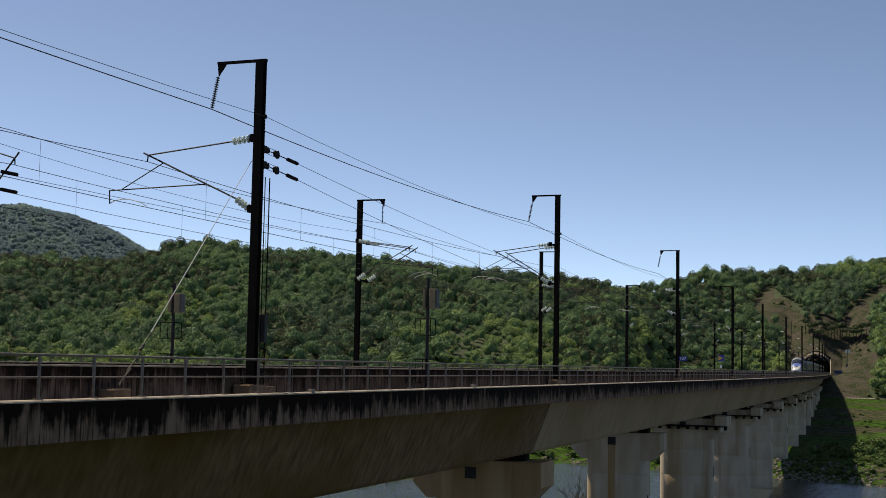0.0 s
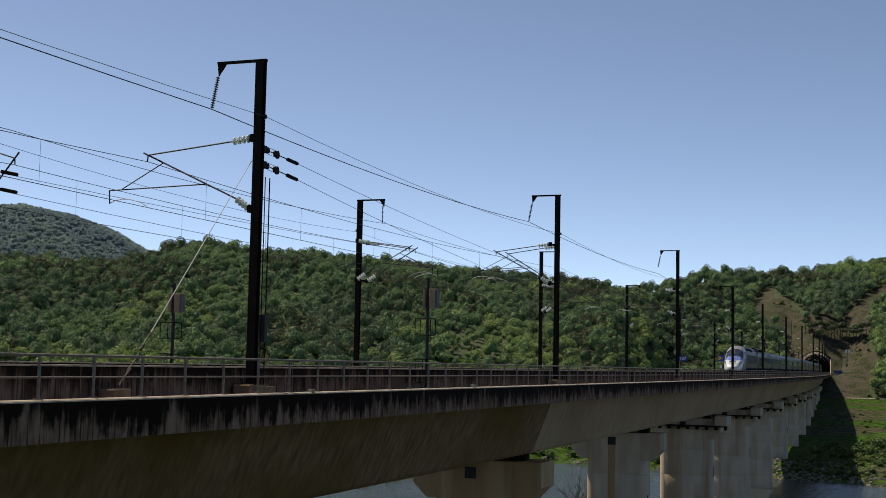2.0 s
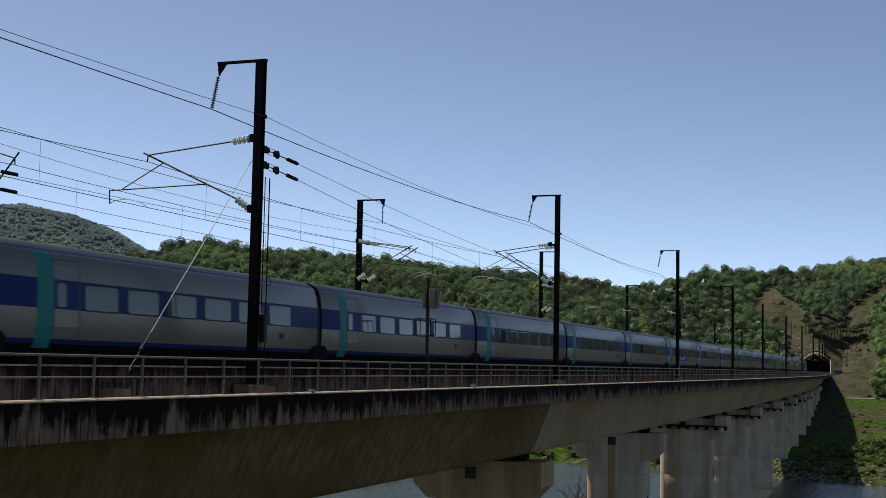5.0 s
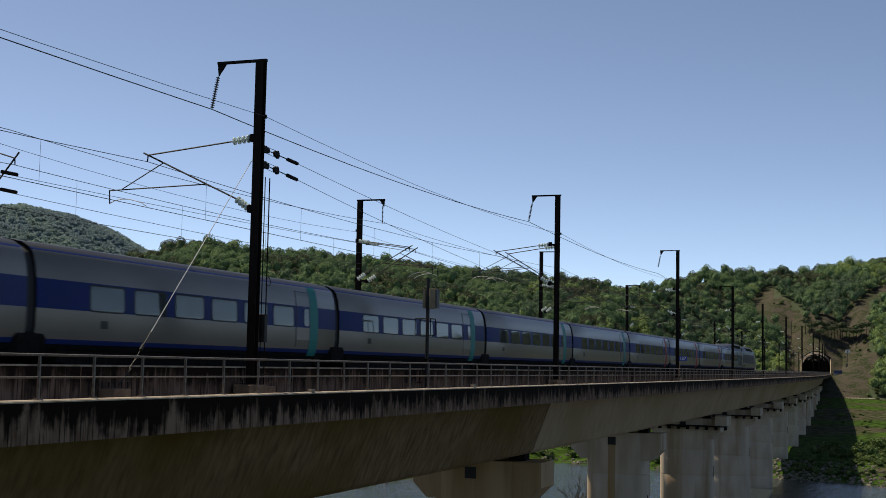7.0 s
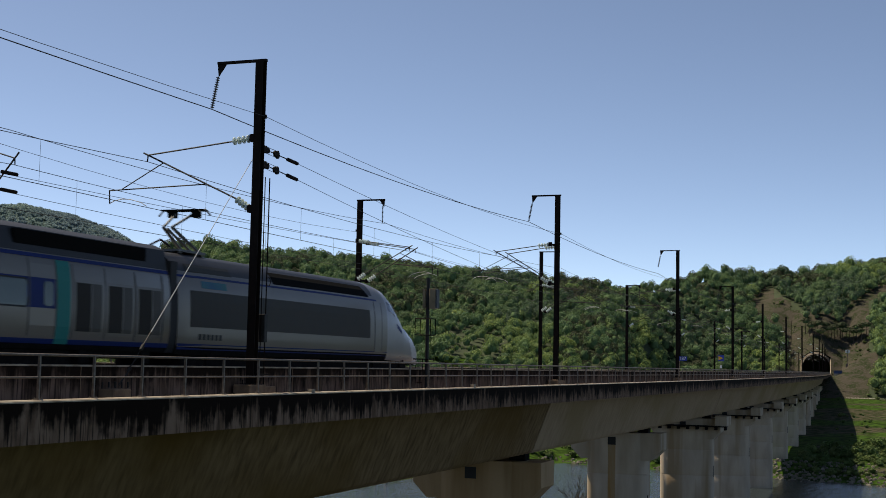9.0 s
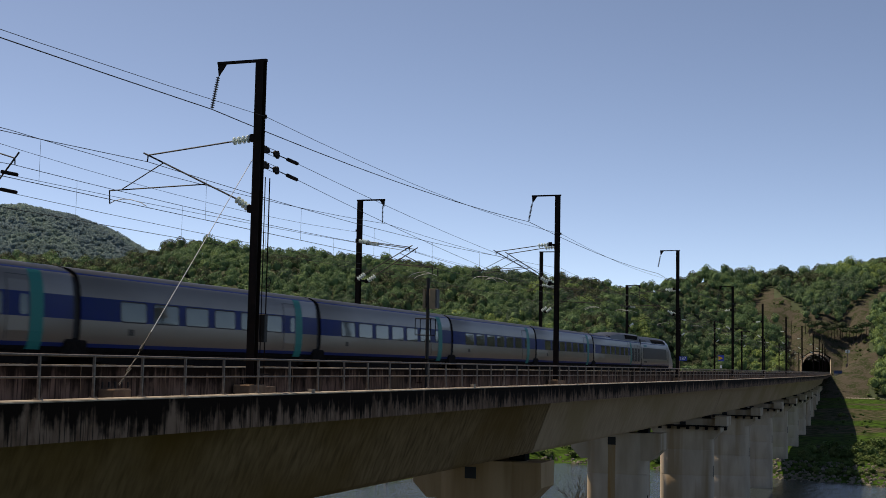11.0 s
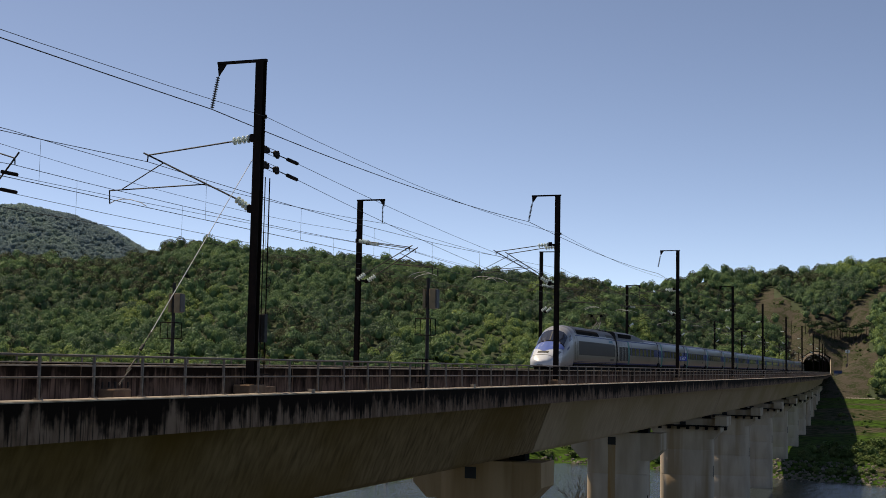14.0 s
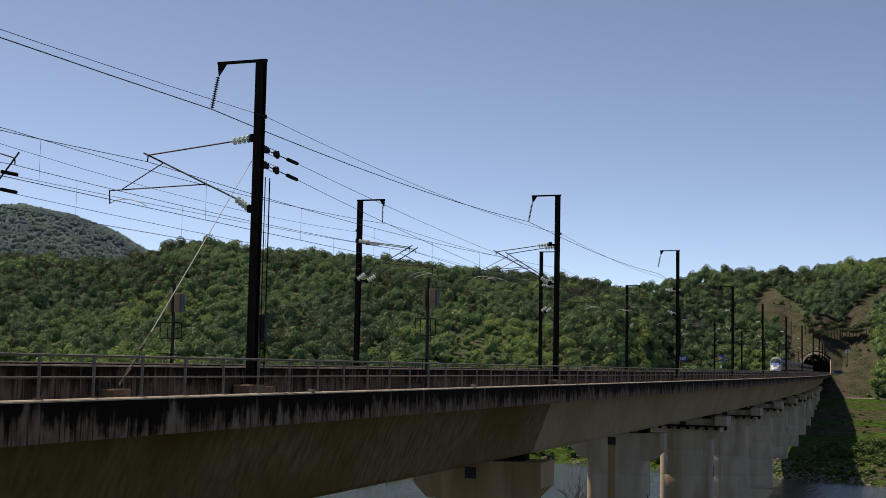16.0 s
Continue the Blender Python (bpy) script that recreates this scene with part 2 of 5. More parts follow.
# ---- mesh helpers ----
class Build:
    def __init__(self):
        self.v, self.f, self.m = [], [], []

    def add(self, verts, faces, mi=0):
        o = len(self.v)
        self.v += [tuple(p) for p in verts]
        self.f += [tuple(i + o for i in q) for q in faces]
        self.m += [mi] * len(faces)
        return self

    def box(self, x0, y0, z0, x1, y1, z1, mi=0, c=0.0):
        """A box; with c its vertical and top edges are chamfered."""
        if c <= 0:
            v = [(x, y, z) for z in (z0, z1) for x, y in ((x0, y0), (x1, y0), (x1, y1), (x0, y1))]
            return self.add(v, [(3, 2, 1, 0), (4, 5, 6, 7), (0, 1, 5, 4), (1, 2, 6, 5), (2, 3, 7, 6), (3, 0, 4, 7)], mi)
        ring = lambda e, z: [(x0 + c + e, y0 + e, z), (x1 - c - e, y0 + e, z), (x1 - e, y0 + c + e, z), (x1 - e, y1 - c - e, z),
                             (x1 - c - e, y1 - e, z), (x0 + c + e, y1 - e, z), (x0 + e, y1 - c - e, z), (x0 + e, y0 + c + e, z)]
        v = ring(0, z0) + ring(0, z1 - c) + ring(c * 0.5, z1)
        f = [tuple(range(7, -1, -1)), tuple(range(16, 24))]
        for k in (0, 8):
            f += [(k + i, k + (i + 1) % 8, k + 8 + (i + 1) % 8, k + 8 + i) for i in range(8)]
        return self.add(v, f, mi)

    def tube(self, pts, r, n=6, mi=0, r1=None):
        """A round bar along points, capped."""
        pts = [Vector(p) for p in pts]
        v, f = [], []
        for i, p in enumerate(pts):
            d = (pts[min(i + 1, len(pts) - 1)] - pts[max(i - 1, 0)]).normalized()
            a = d.cross(Vector((0, 0, 1)))
            if a.length < 1e-3:
                a = Vector((1, 0, 0))
            a.normalize()
            b = d.cross(a)
            rr = r if r1 is None else r + (r1 - r) * i / (len(pts) - 1)
            v += [p + (a * math.cos(6.2832 * k / n) + b * math.sin(6.2832 * k / n)) * rr for k in range(n)]
        for i in range(len(pts) - 1):
            f += [(i * n + k, i * n + n + k, i * n + n + (k + 1) % n, i * n + (k + 1) % n) for k in range(n)]
        f += [tuple(range(n)), tuple(range(len(v) - 1, len(v) - n - 1, -1))]
        return self.add(v, f, mi)

    def discs(self, a, b, radius, count, mi=0, n=10):
        """A string of insulator sheds from a to b."""
        a, b = Vector(a), Vector(b)
        self.tube([a, b], radius * 0.35, 6, mi)
        d = (b - a).normalized()
        for i in range(count):
            c = a + (b - a) * (i + 0.5) / count
            w = (b - a).length / count * 0.28
            self.tube([c - d * w, c, c + d * w], radius * 0.55, n, mi)
            self.tube([c - d * w * 0.5, c + d * w * 0.5], radius, n, mi)
        return self

    def sweep(self, profile, stations, mi=0, mats=None, closed=True):
        """A profile of (lat, height) carried along the line."""
        n = len(profile)
        v = [on(s, a, h) for s in stations for a, h in profile]
        f, ms = [], []
        for i in range(len(stations) - 1):
            for k in range(n if closed else n - 1):
                f.append((i * n + k, i * n + (k + 1) % n, (i + 1) * n + (k + 1) % n, (i + 1) * n + k))
                ms.append(mats[k] if mats else mi)
        if closed:
            f += [tuple(range(n - 1, -1, -1)), tuple(range(len(v) - n, len(v)))]
            ms += [mi, mi]
        o = len(self.v)
        self.v += v
        self.f += [tuple(i + o for i in q) for q in f]
        self.m += ms
        return self

    def mesh(self, name, mats, smooth=False):
        me = bpy.data.meshes.new(name)
        me.from_pydata(self.v, [], self.f)
        for m in mats if isinstance(mats, (list, tuple)) else [mats]:
            me.materials.append(m)
        me.polygons.foreach_set("material_index", self.m)
        if smooth:
            me.polygons.foreach_set("use_smooth", [True] * len(self.f))
        bm = bmesh.new()
        bm.from_mesh(me)
        if len(self.f) < 60000:
            bmesh.ops.recalc_face_normals(bm, faces=bm.faces)
        bm.to_mesh(me)
        bm.free()
        if smooth:
            me.set_sharp_from_angle(angle=radians(38))
        return me


def part(name, build, mats, parent=None, label="", smooth=False):
    ob = new(name, build.mesh(name, mats, smooth))
    if parent is not None:
        ob.parent = parent
    return tagged(ob, label) if label else ob


def thing(name, m, label, category, group="", kind=""):
    ob = new(name)
    ob.empty_display_size = 0.3
    ob.matrix_basis = m
    return tagged(ob, label, category, group, kind)


def steps(a, b, d):
    n = max(1, int(round((b - a) / d)))
    return [a + (b - a) * i / n for i in range(n + 1)]


def lerp(x, table):
    """Value from rows of (x, value), held at the ends."""
    if x <= table[0][0]:
        return table[0][1]
    for (a, u), (b, w) in zip(table, table[1:]):
        if x <= b:
            return u + (w - u) * (x - a) / (b - a)
    return table[-1][1]


def smooth01(u):
    u = min(max(u, 0.0), 1.0)
    return u * u * (3 - 2 * u)

# ---- ground ----
BANK = [(-180, 60), (-100, 60), (-60, 120), (-12, 245), (1.5, 253), (8, 262), (15, 280), (24, 219), (45, 200), (80, 120), (120, 60), (180, 60)]   # far bank of the river
RIDGE_R = [(-30, 820), (2, 800), (7, 790), (9.5, 720), (13, 660), (20, 640), (33, 620), (60, 640)]
RIDGE_T = [(-60, -0.01), (-26, 0.0), (-12, 0.06), (1.34, 0.0812), (2.89, 0.0784), (4.04, 0.073), (4.97, 0.0709), (5.55, 0.074), (6.61, 0.0687), (7.8, 0.0729), (8.76, 0.0725), (9.73, 0.0654), (11.68, 0.0617),
           (12.53, 0.0588), (13.4, 0.0626), (15.88, 0.0673), (18.64, 0.0696), (20.9, 0.0732), (23.91, 0.0791), (26.16, 0.0833), (28.88, 0.0822),
           (29.87, 0.0874), (31.2, 0.0857), (32.52, 0.0818), (33.47, 0.0769), (34.64, 0.0706), (36.98, 0.0736), (39.24, 0.0706), (60, 0.07)]
PORTAL_S = 668.0
WATER_Z = -21.0


def mouth(u, y):
    """Top of the earth round the tunnel mouth, u metres beside the line."""
    zb = GRADE * PORTAL_S
    side = GRADE * y - 1.1 + max(0.0, abs(u) - 9.5) * 0.85
    hood = zb + (2.6 + math.sqrt(8.0 ** 2 - u * u) if abs(u) < 6 else 7.9 - 0.4 * (abs(u) - 6))
    if y < PORTAL_S - 1.2:
        return max(side, hood - (PORTAL_S - 1.2 - y) * 0.9)
    return max(side, hood) + max(0.0, y - PORTAL_S) * 0.55


def terrain(x, y, cut=True):
    """Height of the ground; cut: with the level bed before the tunnel."""
    r, az = math.hypot(x, y), math.degrees(math.atan2(-x, y))
    bank, rr = lerp(az, BANK), lerp(az, RIDGE_R)
    top = lerp(az, RIDGE_T) * rr + 0.4 - 6.2
    near = -1.35 - max(0.0, r - 3.0) * 0.62
    if r < bank - 14:
        z = -23.0
    elif r < bank + 14:
        z = -23.0 + 4.5 * smooth01((r - bank + 14) / 28)
    else:
        if az < 10.5:
            foot, zf = 612.0, -13.4
        else:
            foot, zf = lerp(az, [(10.5, 600), (13, 460), (20, 430), (45, 420)]), -13.5
        if r < foot:
            z = -18.5 + (zf + 18.5) * smooth01((r - bank - 14) / max(foot - 30 - bank - 14, 30))
        elif r < rr:
            u = (r - foot) / (rr - foot)
            z = zf + (top - zf) * (0.75 * u + 0.25 * math.sin(u * 1.5708))
        else:
            z = top - (top + 10) * smooth01((r - rr) / 700)
        w = smooth01((r - foot - 15) / 80) * (1 - 0.8 * smooth01((r - rr + 60) / 60))
        z += w * 7.0 * noise.noise(Vector((x * 0.012, y * 0.012, 3.0))) + min(1, max(0, (r - bank) / 40)) * 0.5 * noise.noise(Vector((x * 0.07, y * 0.07, 9.0)))
    z = max(z, near) if r < 60 else z
    lat = x - (CX - bend(y))
    if cut and 600 < y < PORTAL_S + 60 and abs(lat) < 40:
        under = 1.6 if y > PORTAL_S - 8 and abs(lat) < 12.5 else 0.0
        z = min(z, mouth(lat, y) - under)
        if 634 < y < PORTAL_S and abs(lat) < 9.5:
            z = GRADE * y - 1.1 - under * 0.2
        if PORTAL_S - 4 <= y < PORTAL_S + 38 and abs(lat) < 12:
            z = GRADE * y - 1.7
    return z


def surface(x, y):
    """Height of the open ground, over the tunnel too."""
    u = x - (CX - bend(y))
    if PORTAL_S - 4 <= y < PORTAL_S + 60 and abs(u) < 40:
        return min(mouth(u, y), terrain(x, y, False))
    return terrain(x, y)


CUT = [(0.2, 0.064), (1.34, 0.060), (2.2, 0.0535), (3.1, 0.033), (3.4, 0.024), (4.3, 0.020), (4.6, 0.034), (5.0, 0.045), (5.9, 0.0565), (6.5, 0.059), (6.85, 0.045), (7.0, 0.0)]


def bare(x, y):
    """Where the hillside carries no wood."""
    r, az = math.hypot(x, y), math.degrees(math.atan2(-x, y))
    wob = 0.25 * noise.noise(Vector((x * 0.03, y * 0.03, 5.0)))
    t = (surface(x, y) - 0.4) / max(r, 1)
    # two cut slopes beside the tunnel, and the open ground low down
    if r > 600 and 0.2 < az < 6.9:
        if az < 1.7 + 1.5 * wob and t < 0.047:
            return False
        if az > 5.5 and t < 0.028:
            return False
        return t < lerp(az + wob, CUT)
    return False


def make_ground():
    az = sorted(set([-180 + 6 * i for i in range(61)] + [-6 + 0.35 * i for i in range(146)]))
    az = [a for a in az if a < 179.9]
    rad = [1.5, 3, 5, 8, 12, 18, 26, 36, 50, 70, 95, 125, 160]
    rad += [185 + 6 * i for i in range(27)] + [350 + 11 * i for i in range(24)] + [612 + 5.5 * i for i in range(36)] + [815, 840, 880, 940, 1020, 1150, 1350, 1700, 2300, 3200, 4600]
    n = len(az)
    b = Build()
    b.v.append((0, 0, terrain(0, 0)))
    for r in rad:
        for a in az:
            x, y = -r * math.sin(radians(a)), r * math.cos(radians(a))
            b.v.append((x, y, terrain(x, y)))
    for k in range(n):
        b.f.append((0, 1 + (k + 1) % n, 1 + k))
        b.m.append(0)
    for i in range(len(rad) - 1):
        for k in range(n):
            o = 1 + i * n
            q = (o + k, o + (k + 1) % n, o + n + (k + 1) % n, o + n + k)
            b.f.append(q)
            a = az[k]
            r = rad[i]
            x, y, z0 = b.v[q[0]]
            if r > 600 and -6 < a < 45:
                b.m.append(1 if bare(x, y) else 2)
            else:
                # Unseen ground gets the dark floor colour too, to darken window reflections.
                b.m.append(2 if (r > 480 and a > 10) or (r > 120 and not -6 < a < 60) else 0)
    tagged(part("ground", b, [GROUND, BARE, FLOORF], None, smooth=True), "grassy river banks and wooded hillside ground", "ground", kind="structure")
    w = Build()
    rings = [36, 80, 140, 200, 300]
    aa = [6 * i for i in range(60)]
    for r in rings:
        w.v += [(-r * math.sin(radians(a)), r * math.cos(radians(a)), WATER_Z) for a in aa]
    for i in range(4):
        w.f += [(i * 60 + k, i * 60 + (k + 1) % 60, i * 60 + 60 + (k + 1) % 60, i * 60 + 60 + k) for k in range(60)]
    w.m = [0] * len(w.f)
    tagged(part("water", w, WATER), "calm grey-blue river water with small ripples", "river", kind="structure")
    rd = Build()
    pts = []
    for i in range(40):
        a = radians(-8 + 11.0 * i / 39)
        pts.append((a, 604.0))
    for a, r in pts:
        for q, h in ((r - 2.2, 0.30), (r + 2.2, 0.36)):
            x, y = -q * math.sin(a), q * math.cos(a)
            rd.v.append((x, y, terrain(x, y) + h))
    rd.f = [(2 * i, 2 * i + 2, 2 * i + 3, 2 * i + 1) for i in range(39)]
    rd.m = [0] * 39
    tagged(part("road", rd, ROADM), "pale concrete riverside road at the hill foot", "road", kind="structure")


make_ground()


# ---- viaduct ----
S0, S9 = -860.0, 640.0
LONG = [S0, -600, -400, -200, -100, -40] + steps(0, 120, 5) + steps(130, S9, 10)
PIERS = [77.0 + 40.0 * i for i in range(14)] + [37.0, -3.0] + [-43.0 - 40.0 * i for i in range(20)]
JOINTS = [77.0 + 80.0 * i for i in range(-11, 8)]


def make_viaduct():
    via = tagged(new("viaduct"), "long weathered concrete railway viaduct over a river", "viaduct", kind="structure")
    # girders between the joints
    edges = [S0] + [j for j in JOINTS if S0 < j < S9] + [S9]
    web = [(4.34, -1.56), (3.12, -4.72), (2.95, -4.90), (-2.95, -4.90), (-3.12, -4.72), (-4.34, -1.56)]
    for a, b in zip(edges, edges[1:]):
        g = Build().sweep(web, steps(a + 0.10, b - 0.10, 10))
        part("joint_filler", Build().sweep([(u * 0.97, h * 0.985 if h > -2 else h * 0.97) for u, h in web], [b - 0.12, b + 0.12]), DARK, via)
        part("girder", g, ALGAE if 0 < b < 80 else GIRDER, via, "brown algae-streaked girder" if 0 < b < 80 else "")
    part("deck_slab", Build().sweep([(6.70, -1.50), (6.70, -1.0), (4.87, -1.0), (4.87, -0.62), (-4.87, -0.62), (-4.87, -1.0), (-6.70, -1.0), (-6.70, -1.50), (-4.34, -1.555), (4.34, -1.555)], LONG), PIERC, via)
    for sg in (1, -1):
        cor = [(sg * 6.98, -1.53), (sg * 6.98, -0.62), (sg * 6.96, -0.60), (sg * 6.72, -0.60), (sg * 6.72, -1.53)]
        part("cornice", Build().sweep(cor, LONG), STAIN, via, "black-streaked concrete cornice")
        part("cornice_edge", Build().sweep([(sg * 6.983, -0.617), (sg * 6.980, -0.588), (sg * 6.945, -0.557), (sg * 6.72, -0.557), (sg * 6.72, -0.598), (sg * 6.955, -0.598)], LONG), COPE, via)
        part("walkway", Build().sweep([(sg * 6.73, -0.99), (sg * 6.73, -0.86), (sg * 5.14, -0.85), (sg * 5.14, -0.99)], LONG), WALLC, via)
        wall = [(sg * 5.135, -0.99), (sg * 5.13, 0.17), (sg * 4.90, 0.17), (sg * 4.88, -0.63)]
        part("parapet", Build().sweep(wall, LONG), WALLC, via, "stained concrete ballast wall")
        part("parapet_coping", Build().sweep([(sg * 5.17, 0.171), (sg * 5.17, 0.215), (sg * 4.86, 0.215), (sg * 4.86, 0.171)], LONG), COPE, via)
        tr = Build().sweep([(sg * 2.5 + 2.2, -0.60), (sg * 2.5 + 1.5, -0.20), (sg * 2.5 - 1.5, -0.20), (sg * 2.5 - 2.2, -0.60)], LONG)
        part("ballast_bed", tr, BALLAST, via)
        for d in (-0.75, 0.75):
            c = sg * 2.5 + d
            part("running_rail", Build().sweep([(c - 0.07, -0.17), (c - 0.035, -0.03), (c - 0.035, 0.0), (c + 0.035, 0.0), (c + 0.035, -0.03), (c + 0.07, -0.17)], LONG), RAILM, via)
    sl = Build()
    for i in range(420):
        s = 10 + i * 1.2
        for c in (-2.5, 2.5):
            x, y, z = on(s, c, -0.2)
            sl.box(x - 1.25, y - 0.13, z - 0.05, x + 1.25, y + 0.13, z + 0.035)
    tagged(part("sleepers", sl, SLEEPER, via), kind="stuff")
    # wall joints
    jn = Build()
    for i in range(150):
        s = 20 + 4.0 * i
        x, y, z = on(s, 5.134, 0)
        jn.box(x - 0.02, y - 0.012, z - 0.59, x + 0.004, y + 0.012, z + 0.168)
    tagged(part("wall_joints", jn, PLINTH, via), kind="stuff")
    # piers
    for k, s in enumerate(PIERS):
        if s > 560 or s < -500:
            continue
        x, y, z = on(s, 0, 0)
        big = s > 140
        hw, hl = (3.15, 1.75) if big else (2.75, 1.75)
        base = max(terrain(x, y), -23) - 1.0
        p = Build()
        outline = []
        for q in range(24):
            a = 6.28318 * q / 24
            cx, cy = math.cos(a), math.sin(a)
            ex = 0.55
            outline.append((hw * math.copysign(abs(cx) ** ex, cx), hl * math.copysign(abs(cy) ** ex, cy)))
        levels = []
        h = -6.0
        while z + h > base:
            levels += [h, h - 0.04, h - 0.05, h - 0.09]
            h -= 3.0
        levels = [-5.35] + [v for v in levels if v < -6.5] + [base - z]
        v, f = [], []
        for i, lv in enumerate(levels):
            inset = 0.985 if (i % 4 in (2, 3) and 0 < i < len(levels) - 1) else 1.0
            v += [(x + a * inset, y + b * inset, z + lv) for a, b in outline]
        for i in range(len(levels) - 1):
            f += [(i * 24 + q, i * 24 + (q + 1) % 24, i * 24 + 24 + (q + 1) % 24, i * 24 + 24 + q) for q in range(24)]
        f += [tuple(range(24)), tuple(range(len(v) - 24, len(v)))]
        p.add(v, f)
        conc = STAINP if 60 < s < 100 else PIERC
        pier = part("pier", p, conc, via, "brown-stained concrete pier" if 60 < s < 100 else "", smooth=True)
        c = Build()
        for sg in (1, -1):
            # flared cap wings
            pr = [(sg * 2.2, -5.35), (sg * 4.1, -5.35), (sg * 4.1, -6.85), (sg * 3.2, -7.75), (sg * 2.2, -7.75)]
            vv = [(x + a, y + e, z + b) for e in (-1.45, 1.45) for a, b in pr]
            c.add(vv, [(0, 1, 2, 3, 4), (9, 8, 7, 6, 5)] + [(i, (i + 1) % 5, 5 + (i + 1) % 5, 5 + i) for i in range(5)])
            c.box(x + sg * 2.3 - 0.5, y - 0.5, z - 5.36, x + sg * 2.3 + 0.5, y + 0.5, z - 4.90, 1)
        part("pier_cap", c, [conc, BOGIE], pier)
        d = Build()
        # A solid black box on the face draws the shade of a recess.
        d.box(x - 0.62, y - hl - 0.012, z - 6.45, x + 0.10, y - hl + 0.4, z - 5.75)
        part("recess", d, DARK, pier)
        if 100 < s < 140:
            part("rust_streak", Build().box(x - 0.60, y - hl - 0.008, z - 15, x + 0.08, y - hl + 0.3, z - 6.455), RUSTC, pier)
        # The slot's shade, too, is a black block set on the side.
        part("drain_slot", Build().box(x + hw - 0.12, y - 0.5, z - 12.2, x + hw + 0.012, y - 0.3, z - 10.9), DARK, pier)
        if big and s < 400:
            w = Build()
            w.box(x - 3.3, y - 3.0, z - 6.25, x + 5.0, y - hl - 0.02, z - 6.12)
            for i in range(8):
                w.box(x - 3.0 + i * 1.1, y - 2.8, z - 6.60, x - 2.75 + i * 1.1, y - hl - 0.02, z - 6.25)
            part("bracket", Build().box(x + 3.6, y - 2.4, z - 6.12, x + 5.0, y + 1.2, z - 5.0, c=0.04), PIERC, pier)
            part("inspection_walkway", w, [BOGIE], pier)
    # abutment
    x, y, z = on(S9, 0, 0)
    ab = Build().box(x - 7.0, y - 2, z - 16, x + 7.0, y + 10, z - 0.62)
    for i in range(10):
        ab.box(x + 7.0, y - 2 + i * 1.0, z - 16, x + 8.0 + 0.1 * i, y + 10, z - 15.5 + i * 1.2)
    part("abutment", ab, PIERC, via)
    return via


via = make_viaduct()


def make_railing():
    for sg, label in ((1, "galvanised tube railing along the viaduct walkway"), (-1, "galvanised tube railing on the far walkway")):
        ra = tagged(new("railing"), label, "railing", kind="structure")
        part("top_rail", Build().tube([on(s, sg * 6.80, 0.445) for s in LONG], 0.030, 8), GALV, ra)
        part("mid_rail", Build().tube([on(s, sg * 6.80, -0.06) for s in LONG], 0.022, 8), GALV, ra)
        post = Build().box(-0.03, -0.025, 0.0, 0.03, 0.025, 1.0).box(-0.08, -0.08, 0, 0.08, 0.08, 0.02)
        for a in (-0.055, 0.055):
            for b in (-0.055, 0.055):
                post.box(a - 0.012, b - 0.012, 0.02, a + 0.012, b + 0.012, 0.05)
        me = post.mesh("post", GALV)
        n = 300 if sg > 0 else 60
        for i in range(n):
            s = 20.03 + 2.054 * i
            ob = new("post", me)
            ob.parent = ra
            ob.location = on(s, sg * 6.80, -0.556)
        rest = Build()
        for i in range(n, 300):
            x, y, z = on(20.03 + 2.054 * i, sg * 6.80, -0.556)
            rest.box(x - 0.03, y - 0.025, z, x + 0.03, y + 0.025, z + 1.0)
        if n < 300:
            tagged(part("posts", rest, GALV, ra), kind="stuff")


make_railing()

# ---- overhead line ----
NEAR = [(36.3, 9.99, 1), (73.2, 10.43, 2), (115.4, 10.95, 2), (155.3, 10.25, 1), (191.8, 10.1, 1), (237.0, 10.1, 1), (286.5, 10.1, 1), (345.0, 10.1, 1), (400.0, 10.0, 1), (455.0, 10.0, 1), (510.0, 10.0, 1), (565.0, 10.0, 1), (620.0, 10.0, 1)]
FAR = [(35.8, 10.0, 1), (69.6, 9.95, 2), (109.8, 10.45, 2), (147.6, 9.9, 1), (186.0, 9.2, 1), (225.2, 8.7, 1), (270.7, 8.4, 1), (330.0, 8.4, 1), (390.0, 8.6, 1), (450.0, 8.6, 1), (510.0, 8.6, 1), (570.0, 8.6, 1), (622.0, 8.6, 1)]
MESS = 6.87
CONT = 5.36


def wire_lat(sg, i):
    """Stagger of the wires at the support number i, from the deck's centre."""
    return sg * ((1.50, 2.05)[i % 2] if i else 1.45)


